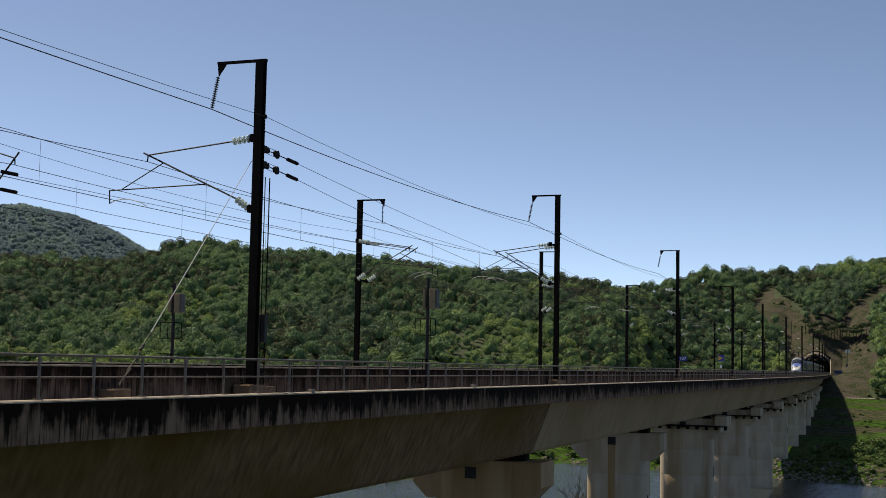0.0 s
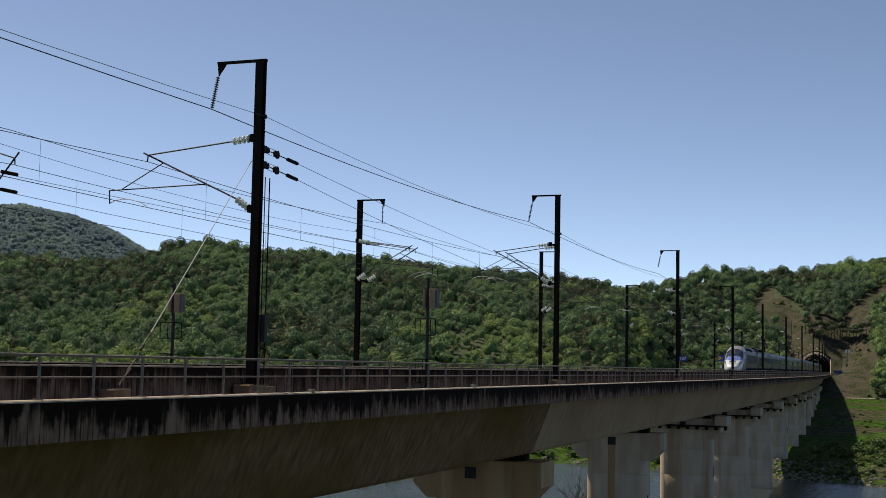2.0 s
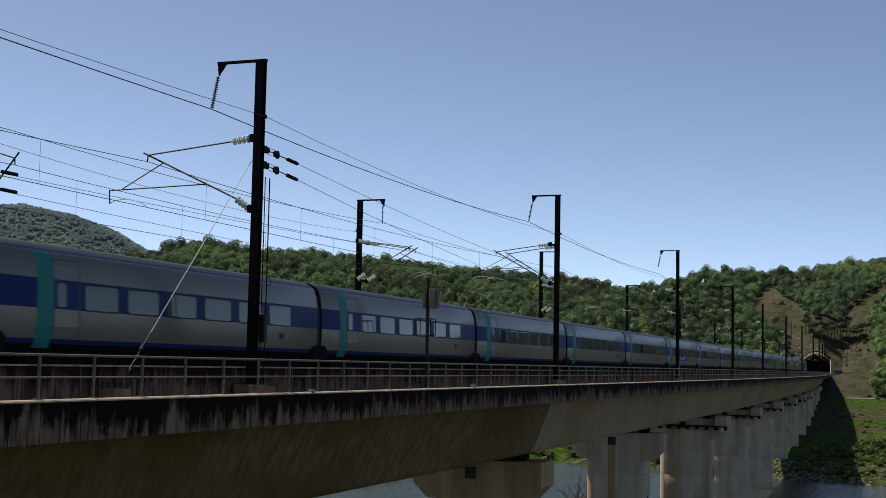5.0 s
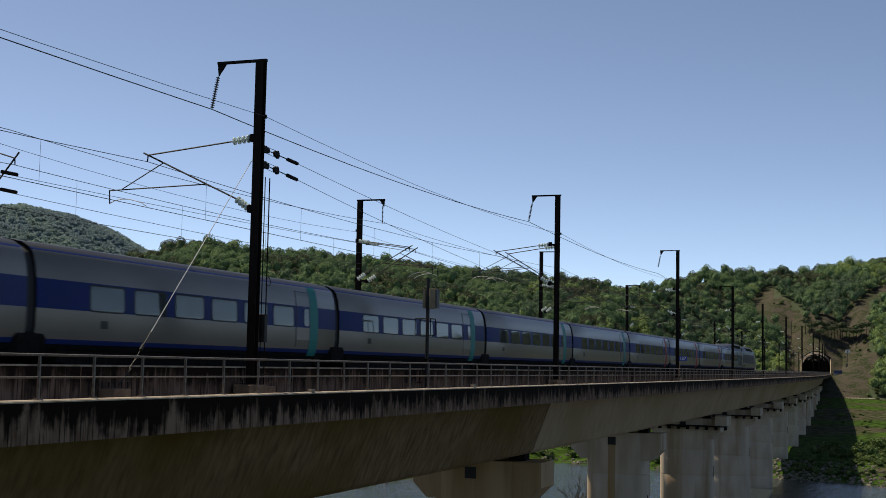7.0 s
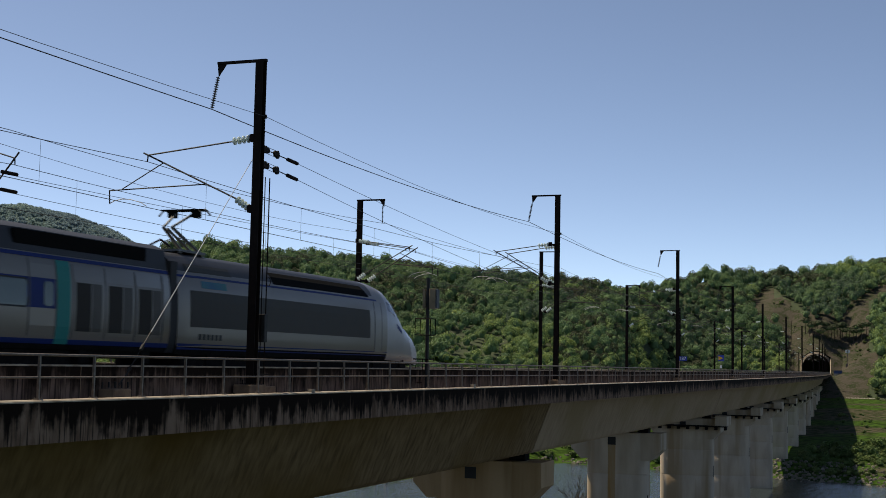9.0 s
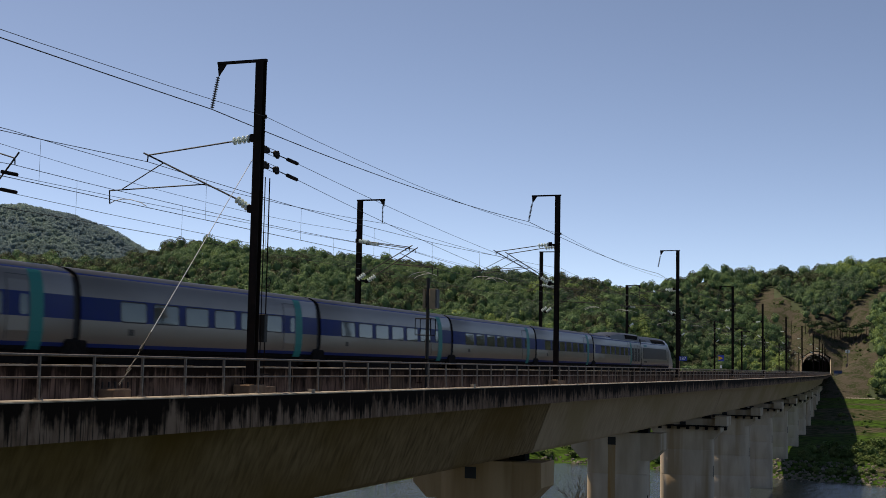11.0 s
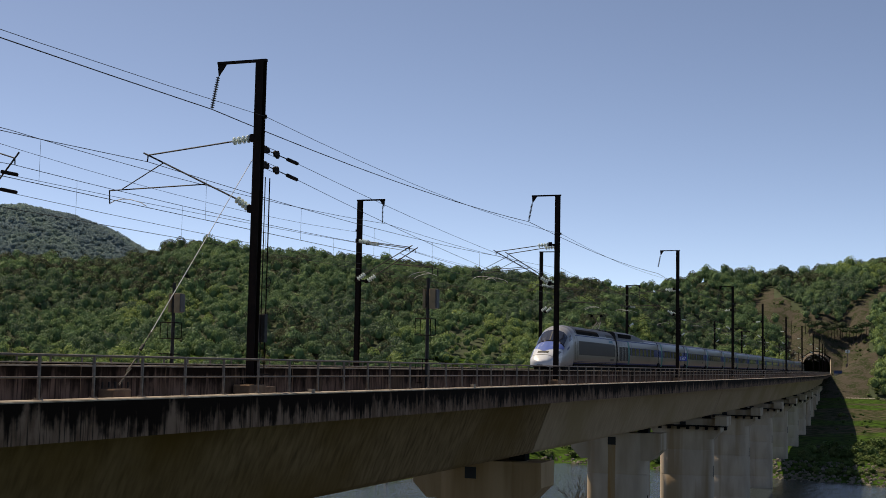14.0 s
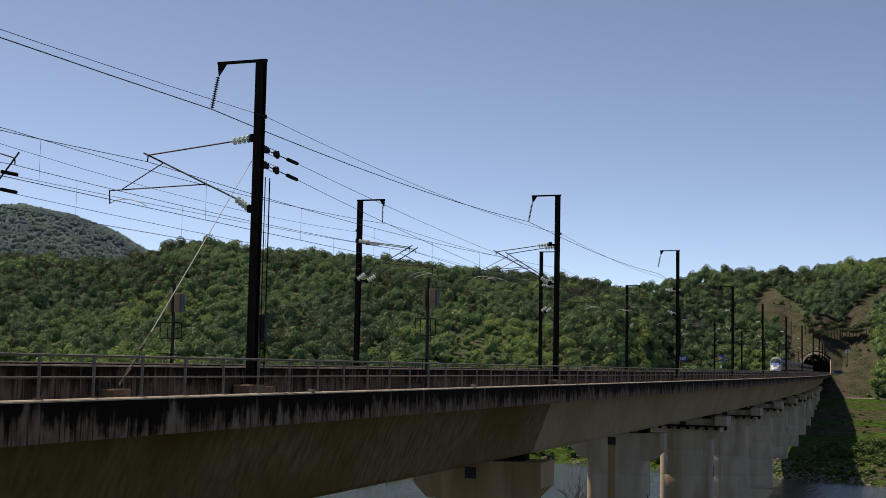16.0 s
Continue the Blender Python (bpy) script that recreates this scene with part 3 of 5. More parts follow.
def cantilever(mast, lat0, mlat, ds, steady=True):
    """Swivel bracket in the mast's space: x points to the track, the mast's face at 0.15."""
    reach = lat0 - mlat
    top = reach
    a = Build()
    f = lambda u, h: (u, ds, h)
    a.tube([f(0.95, 7.42), f(top, 7.09)], 0.026)
    slope = (7.09 - 5.56) / (top - 0.75)
    a.tube([f(0.75, 5.56), f(top + 0.17, 7.09 + slope * 0.17)], 0.030)
    if steady:
        a.tube([f(1.85, 5.56 + slope * 1.1), f(top + 1.45, 5.95)], 0.022)
        a.tube([f(top - 0.6, 7.09 - slope * 0.6), f(top + 0.95, 5.99)], 0.018)
        a.tube([f(top + 1.45, 5.97), f(top + 1.42, 5.50)], 0.022)
    a.tube([f(top, 7.09), f(top + 0.02, MESS)], 0.022)
    br = part("bracket", a, TUBE, mast, smooth=True)
    st = Build().tube([f(top + 1.42, 5.52), f(top + 1.25, 5.60), f(top + 0.95, 5.655), f(top + 0.6, 5.63), f(top + 0.2, 5.52), f(top, 5.40), f(top, CONT)], 0.014)
    if steady:
        part("steady_arm", st, ALU, mast, "bright aluminium steady arm", True)
    ins = Build().discs(f(0.30, 7.49), f(0.95, 7.42), 0.125, 4)
    part("insulator", ins, GLASSY, mast, "pale glass insulator")
    ins = Build().discs(f(0.28, 5.24), f(0.75, 5.56), 0.125, 4)
    part("insulator", ins, GLASSY, mast, "pale glass insulator")
    for h in (5.22, 7.5):
        part("clamp", Build().box(0.13, ds - 0.09, h - 0.12, 0.30, ds + 0.09, h + 0.12), STEEL, mast)
        if abs(ds) > 0.2:
            part("cross_bar", Build().box(0.13, min(0, ds), h - 0.05, 0.2, max(0, ds), h + 0.05), STEEL, mast)
    return br


def make_masts():
    for sg, rows in ((1, NEAR), (-1, FAR)):
        for i, (s, top, n) in enumerate(rows):
            x, y, z = on(s, sg * 5.55, 0.0)
            m = Matrix.Translation((x, y, z)) @ Matrix.Rotation(math.pi if sg > 0 else 0.0, 4, "Z")
            mast = thing("catenary_mast", m, "dark painted steel overhead line mast on the viaduct walkway", "mast", "overhead line masts")
            b = Build()
            lo = -0.33
            ib = [(0.9 * u, 0.9 * w) for u, w in [(-0.15, -0.15), (0.15, -0.15), (0.15, -0.125), (0.02, -0.12), (0.02, 0.12), (0.15, 0.125), (0.15, 0.15), (-0.15, 0.15), (-0.15, 0.125), (-0.02, 0.12), (-0.02, -0.12), (-0.15, -0.125)]]
            b.add([(u, w, h) for h in (lo, top) for u, w in ib], [(k, (k + 1) % 12, 12 + (k + 1) % 12, 12 + k) for k in range(12)] + [tuple(range(11, -1, -1)), tuple(range(12, 24))])
            part("column", b, STEEL, mast)
            part("plinth", Build().box(-0.30, -0.45, -0.86, 0.30, 0.62, -0.34, c=0.03).box(-0.28, -1.15, -0.86, 0.28, -0.46, -0.40, c=0.03), PLINTH, mast, "brown concrete plinth")
            b = Build().box(-0.26, -0.26, -0.34, 0.26, 0.26, -0.315)
            for u in (-0.2, 0.2):
                for w in (-0.2, 0.2):
                    b.tube([(u, w, -0.32), (u, w, -0.20)], 0.022)
            part("base_plate", b, STEEL, mast)
            if (i < 4 or i == 6) and not (sg < 0 and i == 0):
                arm = Build().box(-0.20, -0.06, top - 0.02, 1.58, 0.06, top + 0.06)
                arm.add([(1.58, -0.03, top), (1.58, 0.03, top), (1.25, 0.03, top), (1.25, -0.03, top), (1.54, -0.02, top - 0.42), (1.54, 0.02, top - 0.42)],
                        [(0, 1, 5, 4), (1, 2, 5), (2, 3, 4, 5), (3, 0, 4)])
                part("feeder_arm", arm, STEEL, mast)
                if sg > 0:
                    ins = Build().discs((1.56, 0, top - 0.42), (1.76, 0, top - 1.45), 0.07, 14)
                else:
                    ins = Build().discs((1.45, 0, top - 0.32), (1.45, 0, top - 1.38), 0.05, 14)
                part("feeder_insulator", ins, BROWN, mast)
            b = Build().box(-0.24, -0.05, 8.12, -0.12, 0.05, 8.24)
            part("earth_wire_clamp", b, STEEL, mast)
            ds = (0.0,) if n == 1 else (-0.75, 0.75)
            for j, e in enumerate(ds):
                ml = 3.5 if sg < 0 and i == 0 else abs(wire_lat(sg, i)) + (0.25 * j if n == 2 else 0)
                cantilever(mast, 5.55, ml, e if sg < 0 else -e, not (sg < 0 and i == 0))


make_masts()


def span(b, p, q, sag, r, n=10, sides=5):
    p, q = Vector(p), Vector(q)
    pts = []
    for i in range(n + 1):
        u = i / n
        v = p.lerp(q, u)
        v.z -= sag * 4 * u * (1 - u)
        pts.append(v)
    if b is not None:
        b.tube(pts, r, sides)
    return pts


def make_wires():
    for sg, rows in ((1, NEAR), (-1, FAR)):
        cat = thing("overhead_wires", pose(0, 0, 0), "thin dark overhead contact and messenger wires", "overhead line")
        sup = [(-20.0, 10.0, 1)] + rows + [(PORTAL_S + 30, 10.0, 1)]
        mess, cont, feed, earth = [], [], [], []
        for i in range(len(sup) - 1):
            a, b = sup[i], sup[i + 1]
            la, lb = wire_lat(sg, (i - 1) % 2 if i != 1 else 0), wire_lat(sg, i % 2 if i else 0)
            if sg < 0 and i < 2:
                la, lb = (la, -3.55) if i == 0 else (-3.55, lb)
            P, Q = on(a[0], la, MESS), on(b[0], lb, MESS)
            sag = 0.55 * ((b[0] - a[0]) / 40.0) ** 2 * 0.55
            mess += span(None, P, Q, sag, 0)[:-1]
            cont += span(None, on(a[0], la, CONT), on(b[0], lb, CONT), 0.02, 0, 4)[:-1]
            if a[0] < 240:
                for j in range(5):
                    u = (j + 0.5) / 5
                    v = Vector(P).lerp(Vector(Q), u)
                    v.z -= sag * 4 * u * (1 - u)
                    w = Vector(on(a[0], la, CONT)).lerp(Vector(on(b[0], lb, CONT)), u)
                    part("dropper", Build().tube([v, w], 0.006, 4), WIRE, cat)
            h1, h2 = (min(a[1], 10.4) - 1.48, min(b[1], 10.4) - 1.48) if sg > 0 else ((8.08 if i == 1 else a[1] - 1.42), (8.08 if i == 0 else b[1] - 1.42))
            feed += span(None, on(a[0], sg * 3.79, h1), on(b[0], sg * 3.79, h2), 0.31, 0)[:-1]
            earth += span(None, on(a[0], sg * 5.76, 8.18 if sg > 0 else 8.10), on(b[0], sg * 5.76, 8.18 if sg > 0 else 8.10), 0.40 if i else 0.56, 0)[:-1]
        part("messenger_wire", Build().tube(mess, 0.0115, 5), WIRE, cat)
        part("contact_wire", Build().tube(cont, 0.0115, 5), WIRE, cat)
        part("feeder_wire", Build().tube(feed, 0.017 if sg > 0 else 0.012, 5), WIRE, cat)
        part("earth_wire", Build().tube(earth, 0.009, 5), WIRE, cat)
    # second tension length, anchored at the first mast
    an = thing("anchored_wires", pose(0, 0, 0), "tensioned overhead wires anchored at a mast by insulators and weights", "overhead line")
    w = Build()
    for h0, h1, l1 in ((7.25, MESS, 2.3), (6.75, CONT + 0.35, 2.3)):
        A, Bq = Vector(on(36.6, 5.45, h0)), Vector(on(73.9, l1, h1))
        d = (Bq - A).normalized()
        w.tube([A, A + d * 0.3], 0.02)
        side = Vector((0, 0, 1)).cross(d).normalized() * 0.035
        up = d.cross(side).normalized() * 0.11
        for u in (0.22, 0.42, 0.62):
            part("pulley", Build().tube([A + d * u - side, A + d * u + side], 0.125 - 0.03 * (u > 0.5), 14), STEEL, an, "dark tensioner wheel")
        for u in (1.22, 1.42):
            part("pulley", Build().tube([A + d * u - side, A + d * u + side], 0.095 + 0.04 * (u > 1.3), 14), STEEL, an, "dark tensioner wheel")
        for e in (up, -up):
            w.tube([A + d * 0.25 + e, A + d * 1.42 + e], 0.008)
        w.tube([A + d * 0.85, A + d * 2.4], 0.018)
        part("weight", Build().tube([A + d * 2.35, A + d * 2.45, A + d * 3.1, A + d * 3.2], 0.068, 8), STEEL, an)
        span(w, A + d * 3.2, Bq, 0.12, 0.0095)
        Cq = Vector(on(115.4, 1.9, h1))
        span(w, Bq, Cq, 0.35 if h1 == MESS else 0.02, 0.0095)
    part("wire", w, WIRE, an)
    bf = thing("anchored_wires", pose(0, 0, 0), "tensioned wires of the far track with dark insulators", "overhead line")
    w = Build()
    for h0, h1 in ((6.55, MESS), (6.02, CONT + 0.3)):
        A, Bq = Vector(on(31.6, -3.9, h0)), Vector(on(69.6, -2.1, h1))
        d = (Bq - A).normalized()
        span(w, A, Bq, 0.15, 0.0095)
        part("weight", Build().tube([A + d * 3.85, A + d * 3.95, A + d * 4.5, A + d * 4.6], 0.066, 8), STEEL, bf)
    part("wire", w, WIRE, bf)


make_wires()


def make_mast_gear():
    """Guy and balance weights of the first mast."""
    g = thing("guy_wire", pose(0, 0, 0), "bright steel guy rod from mast to a concrete anchor block", "guy wire")
    a, b = Vector(on(36.0, 5.5, 6.75)), Vector(on(29.15, 5.5, -0.36))
    part("rod", Build().tube([a, a.lerp(b, 0.80)], 0.0115, 8), ALU, g)
    t = Build().tube([a.lerp(b, 0.79), a.lerp(b, 0.84)], 0.016, 6).tube([a.lerp(b, 0.84), a.lerp(b, 0.86)], 0.045, 8)
    for e in (-0.035, 0.035):
        t.tube([a.lerp(b, 0.86) + Vector((0, e, e)), a.lerp(b, 0.99) + Vector((0, e, e))], 0.011, 6)
    for u in (0.88, 0.93):
        t.tube([a.lerp(b, u) + Vector((0.06, 0, 0)), a.lerp(b, u + 0.06) + Vector((-0.05, 0, 0))], 0.014)
    part("turnbuckle", t, TUBE, g)
    x, y, z = on(29.0, 5.5, -0.56)
    blk = part("anchor_block", Build().box(x - 0.25, y - 0.40, z - 0.3, x + 0.25, y + 0.40, z + 0.16, c=0.03), PLINTH, g, "brown concrete anchor block")
    bo = Build()
    for u in (-0.2, 0.2):
        for w in (-0.28, 0.0, 0.28):
            bo.tube([(x + u, y + w, z + 0.19), (x + u, y + w, z + 0.34)], 0.025)
    part("anchor_bolts", bo, TUBE, g)
    k = thing("balance_weight", pose(*on(36.72, 5.6, 0)), "weight stack and guide rods beside the mast", "balance weight")
    part("weight_block", Build().box(-0.11, 0.05, 1.0, 0.11, 0.26, 1.9, c=0.02), TUBE, k)
    part("guide_rod", Build().tube([(0, 0, -0.86), (0, 0, 6.3)], 0.018), STEEL, k)
    part("guide_rod", Build().tube([(0, 0.3, -0.86), (0, 0.3, 6.3)], 0.022), STEEL, k)
    rg = [(0.0, 0.42 + 0.14 * math.cos(q * 0.5236), 2.95 + 0.14 * math.sin(q * 0.5236)) for q in range(13)]
    part("rope_ring", Build().tube(rg, 0.014), STEEL, k)
    part("bracket", Build().box(-0.05, -0.1, -0.05, 0.05, 0.6, 0.0), STEEL, k)


make_mast_gear()


def make_equipment_post(s, lat, top):
    x, y, z = on(s, lat, -0.856)
    p = thing("equipment_post", pose(x, y, z), "steel post with a beige cabinet, ladder and small platform", "equipment post", "equipment posts")
    h = top + 0.856
    part("pole", Build().tube([(0, 0, 0), (0, 0, h)], 0.08, 10), TUBE, p)
    part("cabinet", Build().box(0.10, -0.16, h - 1.32, 0.40, 0.18, h - 0.46, c=0.02), BOXP, p, "beige metal cabinet")
    part("cabinet_side", Build().box(-0.20, -0.12, h - 1.30, -0.09, 0.2, h - 0.48), BOXP, p)
    part("vent_panel", Build().box(0.405, -0.17, h - 1.28, 0.47, 0.15, h - 0.50), SEAM, p)
    d = Build()
    for hh in (h - 1.75, h - 2.45):
        for u in ((-0.45, -0.3), (0.25, -0.3), (0.25, 0.3), (-0.45, 0.3)):
            d.tube([(u[0], u[1], h - 2.45), (u[0], u[1], h - 1.75)], 0.018, 5)
        d.tube([(-0.45, -0.3, hh), (0.25, -0.3, hh), (0.25, 0.3, hh), (-0.45, 0.3, hh), (-0.45, -0.3, hh)], 0.018, 5)
    part("platform_guard", d, STEEL, p)
    part("platform", Build().box(-0.5, -0.35, 1.45, 0.2, 0.35, 1.5), STEEL, p)
    l = Build()
    for u in (-0.42, -0.12):
        l.tube([(u, -0.2, 0), (u, -0.2, 1.46)], 0.016, 5)
    for i in range(5):
        l.tube([(-0.42, -0.2, 0.2 + 0.27 * i), (-0.12, -0.2, 0.2 + 0.27 * i)], 0.013, 5)
    part("ladder", l, STEEL, p)


def make_junction_box(s, lat, l, h):
    x, y, z = on(s, lat, -0.556)
    jb = thing("junction_box", pose(x, y, z), "small pale concrete box on the walkway edge", "junction box", "boxes on the walkway")
    part("housing", Build().box(-0.08, -l / 2, 0.0, 0.08, l / 2, h * 0.8, c=0.015), COPE, jb)
    part("cover", Build().box(-0.09, -l / 2 - 0.01, h * 0.8, 0.09, l / 2 + 0.01, h, c=0.01), GALV, jb)


make_junction_box(37.9, 6.88, 0.22, 0.09)
make_junction_box(54.2, 6.88, 0.25, 0.13)
make_equipment_post(52.0, 5.5, 4.1)
make_equipment_post(49.4, -5.5, 3.75)


def make_signs():
    x, y, z = on(115.8, 5.9, 0)
    sg = thing("kilometre_sign", pose(x, y, z, 0, 0, 12), "blue kilometre sign with white figures on the mast", "sign")
    part("plate", Build().box(-0.32, -0.012, 1.17, 0.42, 0.012, 1.55), SIGNB, sg)
    cu = bpy.data.curves.new("figures", "FONT")
    cu.body, cu.size, cu.extrude, cu.align_x, cu.align_y = "187", 0.40, 0.004, "CENTER", "CENTER"
    tmp = new("figures", cu)
    me = bpy.data.meshes.new_from_object(tmp.evaluated_get(bpy.context.evaluated_depsgraph_get()))
    bpy.data.objects.remove(tmp)
    me.materials.clear()
    me.materials.append(SIGNW)
    fg = new("figures", me)
    fg.parent = sg
    fg.matrix_basis = pose(0.05, -0.02, 1.36, 90, 0, 0)
    part("post", Build().tube([(-0.2, 0.05, -0.86), (-0.2, 0.05, 1.5)], 0.03), GALV, sg)
    x, y, z = on(237.4, -5.9, 0)
    s2 = thing("warning_sign", pose(x, y, z), "yellow triangle on a blue plate", "sign")
    part("plate", Build().box(-0.55, -0.015, 2.0, 0.55, 0.015, 3.1), SIGNB, s2)
    part("triangle", Build().add([(-0.45, -0.02, 2.15), (0.38, -0.02, 2.55), (-0.45, -0.02, 2.95), (-0.45, -0.03, 2.15), (0.38, -0.03, 2.55), (-0.45, -0.03, 2.95)], [(0, 1, 2), (5, 4, 3), (0, 3, 4, 1), (1, 4, 5, 2), (2, 5, 3, 0)]), SIGNY, s2)
    part("post", Build().tube([(0, 0.05, -0.86), (0, 0.05, 3.0)], 0.05), GALV, s2)
    part("lower_plate", Build().box(-0.16, -0.015, 0.75, 0.16, 0.015, 1.25), SIGNW, s2)


make_signs()


def make_portal():
    x, y, z = on(PORTAL_S, 0, 0)
    po = thing("tunnel_portal", Matrix.Translation((x, y, z)) @ Matrix.Rotation(swerve(PORTAL_S), 4, "Z"), "arched concrete tunnel mouth in the hillside", "tunnel", kind="structure")
    n = 24
    ring = lambda r, zc, yy: [(r * math.cos(math.pi * (-0.1 + 1.2 * k / n)), yy, zc + r * math.sin(math.pi * (-0.1 + 1.2 * k / n))) for k in range(n + 1)]
    b = Build()
    A, Bq, C, D = ring(6.55, 2.6, -4.0), ring(7.7, 2.6, -1.0), ring(6.55, 2.6, 60.0), ring(7.7, 2.6, 30.0)
    v = A + Bq + C + D
    m = n + 1
    for k in range(n):
        b_f = [(k, k + 1, m + k + 1, m + k), (k, 2 * m + k, 2 * m + k + 1, k + 1), (m + k, m + k + 1, 3 * m + k + 1, 3 * m + k)]
        b.f += b_f
        b.m += [0, 1, 0]
    b.v = v
    part("lining", b, [COLLAR, LINING], po, smooth=True)
    # Black end wall, added for the darkness deep in the tunnel.
    part("back", Build().box(-8, 59.5, -3, 8, 60.5, 10), DARK, po)
    part("bed", Build().box(-6.3, -28, -1.3, 6.3, 60, -0.62), BALLAST, po)
    cv = Build()
    gx, gy = steps(-14.0, 14.0, 1.4), [PORTAL_S + d for d in (-10, -7, -4, -1.2, 0, 3, 7, 12, 18, 25, 34, 44)]
    for yy in gy:
        for u in gx:
            xx = CX - bend(yy) + u
            edge = 0.9 * smooth01((abs(u) - 11) / 3)
            cv.v.append((xx - x, yy - y, min(mouth(u, yy), terrain(xx, yy, False)) + 0.15 - edge - z))
    m = len(gx)
    for i in range(len(gy) - 1):
        for k in range(m - 1):
            if gy[i] < PORTAL_S - 1.3 and abs(gx[k] + 0.7) < 7:
                continue
            cv.f.append((i * m + k, i * m + k + 1, i * m + m + k + 1, i * m + m + k))
    cv.m = [0] * len(cv.f)
    ob = part("earth_cover", cv, BARE, None, smooth=True)
    ob.parent = po
    ob.matrix_parent_inverse = Matrix.Rotation(-swerve(PORTAL_S), 4, "Z")
    for sg in (1, -1):
        v = []
        for q in (sg * 6.6, sg * 7.3):
            v += [(q, -10, -3.0), (q, -1.2, -3.0), (q, -1.2, 7.2), (q, -10, -0.2)]
        part("wing_wall", Build().add(v, [(0, 1, 2, 3), (7, 6, 5, 4), (3, 2, 6, 7), (0, 3, 7, 4), (1, 5, 6, 2), (0, 4, 5, 1)]), COPE, po)


make_portal()



def make_slope_gear():
    x, y = -36.9, 638.9
    z = surface(x, y)
    c = thing("equipment_cabinet", pose(x, y, z), "blue steel cabinet on the slope beside the tunnel", "cabinet")
    part("housing", Build().box(-1.9, -0.7, 0.25, 1.9, 0.7, 1.7, c=0.05), CABINB, c)
    part("roof", Build().box(-2.0, -0.8, 1.7, 2.0, 0.8, 1.82, c=0.03), GALV, c)
    part("plinth", Build().box(-1.9, -0.7, -1.2, 1.9, 0.7, 0.25), PIERC, c)
    x, y = -33.3, 654.2
    z = surface(x, y)
    m = thing("antenna_mast", pose(x, y, z), "grey steel mast with two pale boxes on the slope", "mast")
    part("pole", Build().tube([(0, 0, -1.0), (0, 0, 8.2)], 0.16, 8), GALV, m)
    for u in (-0.55, 0.55):
        part("box", Build().box(u - 0.42, -0.3, 6.4, u + 0.42, 0.3, 7.9, c=0.05), ALU, m, "pale metal box")
    part("foot_cabinet", Build().box(-0.9, -0.5, -0.6, 0.2, 0.5, 1.3, c=0.04), GALV, m)


make_slope_gear()

# ---- trains ----
# outline of a trailer, from skirt to crown: half width, height, material of the face that starts there
TRAILER = [(1.30, 0.60, 3), (1.362, 0.74, 1), (1.40, 0.87, 0), (1.445, 1.20, 0), (1.452, 1.66, 1), (1.440, 2.10, 1), (1.415, 2.44, 0), (1.36, 2.80, 0), (1.27, 3.08, 0), (1.21, 3.175, 1), (1.15, 3.235, 2), (0.90, 3.38, 2), (0.50, 3.46, 2), (0.0, 3.48, 2)]
MOTORT = [(1.30, 0.60, 3), (1.362, 0.74, 1), (1.40, 0.87, 0), (1.445, 1.20, 0), (1.452, 1.66, 0), (1.440, 2.10, 0), (1.415, 2.44, 0), (1.36, 2.80, 0), (1.27, 3.08, 0), (1.21, 3.175, 1), (1.15, 3.235, 2), (0.90, 3.38, 2), (0.50, 3.46, 2), (0.0, 3.48, 2)]


def full_ring(profile, y, k=1.0):
    right = [(w * k, y, h) for w, h, _ in profile]
    left = [(-w * k, y, h) for w, h, _ in profile[-2::-1]]
    return right + left


def shell(profile, ys, ks=None):
    b = Build()
    n = 2 * len(profile) - 1
    cols = [c for _, _, c in profile[:-1]]
    cols = cols + cols[::-1]
    for i, y in enumerate(ys):
        b.v += full_ring(profile, y, ks[i] if ks else 1.0)
    for i in range(len(ys) - 1):
        for k in range(n - 1):
            b.f.append((i * n + k, i * n + k + 1, i * n + n + k + 1, i * n + n + k))
            b.m.append(cols[k])
        b.f.append((i * n + n - 1, i * n, i * n + n, i * n + 2 * n - 1))
        b.m.append(3)
    b.f += [tuple(range(n)), tuple(range(len(b.v) - 1, len(b.v) - n - 1, -1))]
    b.m += [3, 3]
    return b


def side_at(profile, h):
    for (w0, h0, _), (w1, h1, _) in zip(profile, profile[1:]):
        if h0 <= h <= h1:
            return w0 + (w1 - w0) * (h - h0) / max(h1 - h0, 1e-6)
    return profile[0][0]


def side_panel(b, profile, sg, y0, y1, h0, h1, proud, mi=0, c=0.0):
    """A thin panel that follows the car's side."""
    hs = sorted(set([h0, h1] + [h for _, h, _ in profile if h0 < h < h1]))
    v = []
    for y in (y0, y1):
        for h in hs:
            v.append((sg * (side_at(profile, h) + proud), y, h))
    m = len(hs)
    inner = [(x - sg * 0.03, y, h) for x, y, h in v]
    f = [(i, i + 1, m + i + 1, m + i) for i in range(m - 1)]
    a = 2 * m
    f += [(i, a + i, a + i + 1, i + 1) for i in range(m - 1)] + [(m + i, m + i + 1, a + m + i + 1, a + m + i) for i in range(m - 1)]
    f += [(0, m, a + m, a), (m - 1, a + m - 1, a + 2 * m - 1, 2 * m - 1)]
    b.add(v + inner, f, mi)
    return b


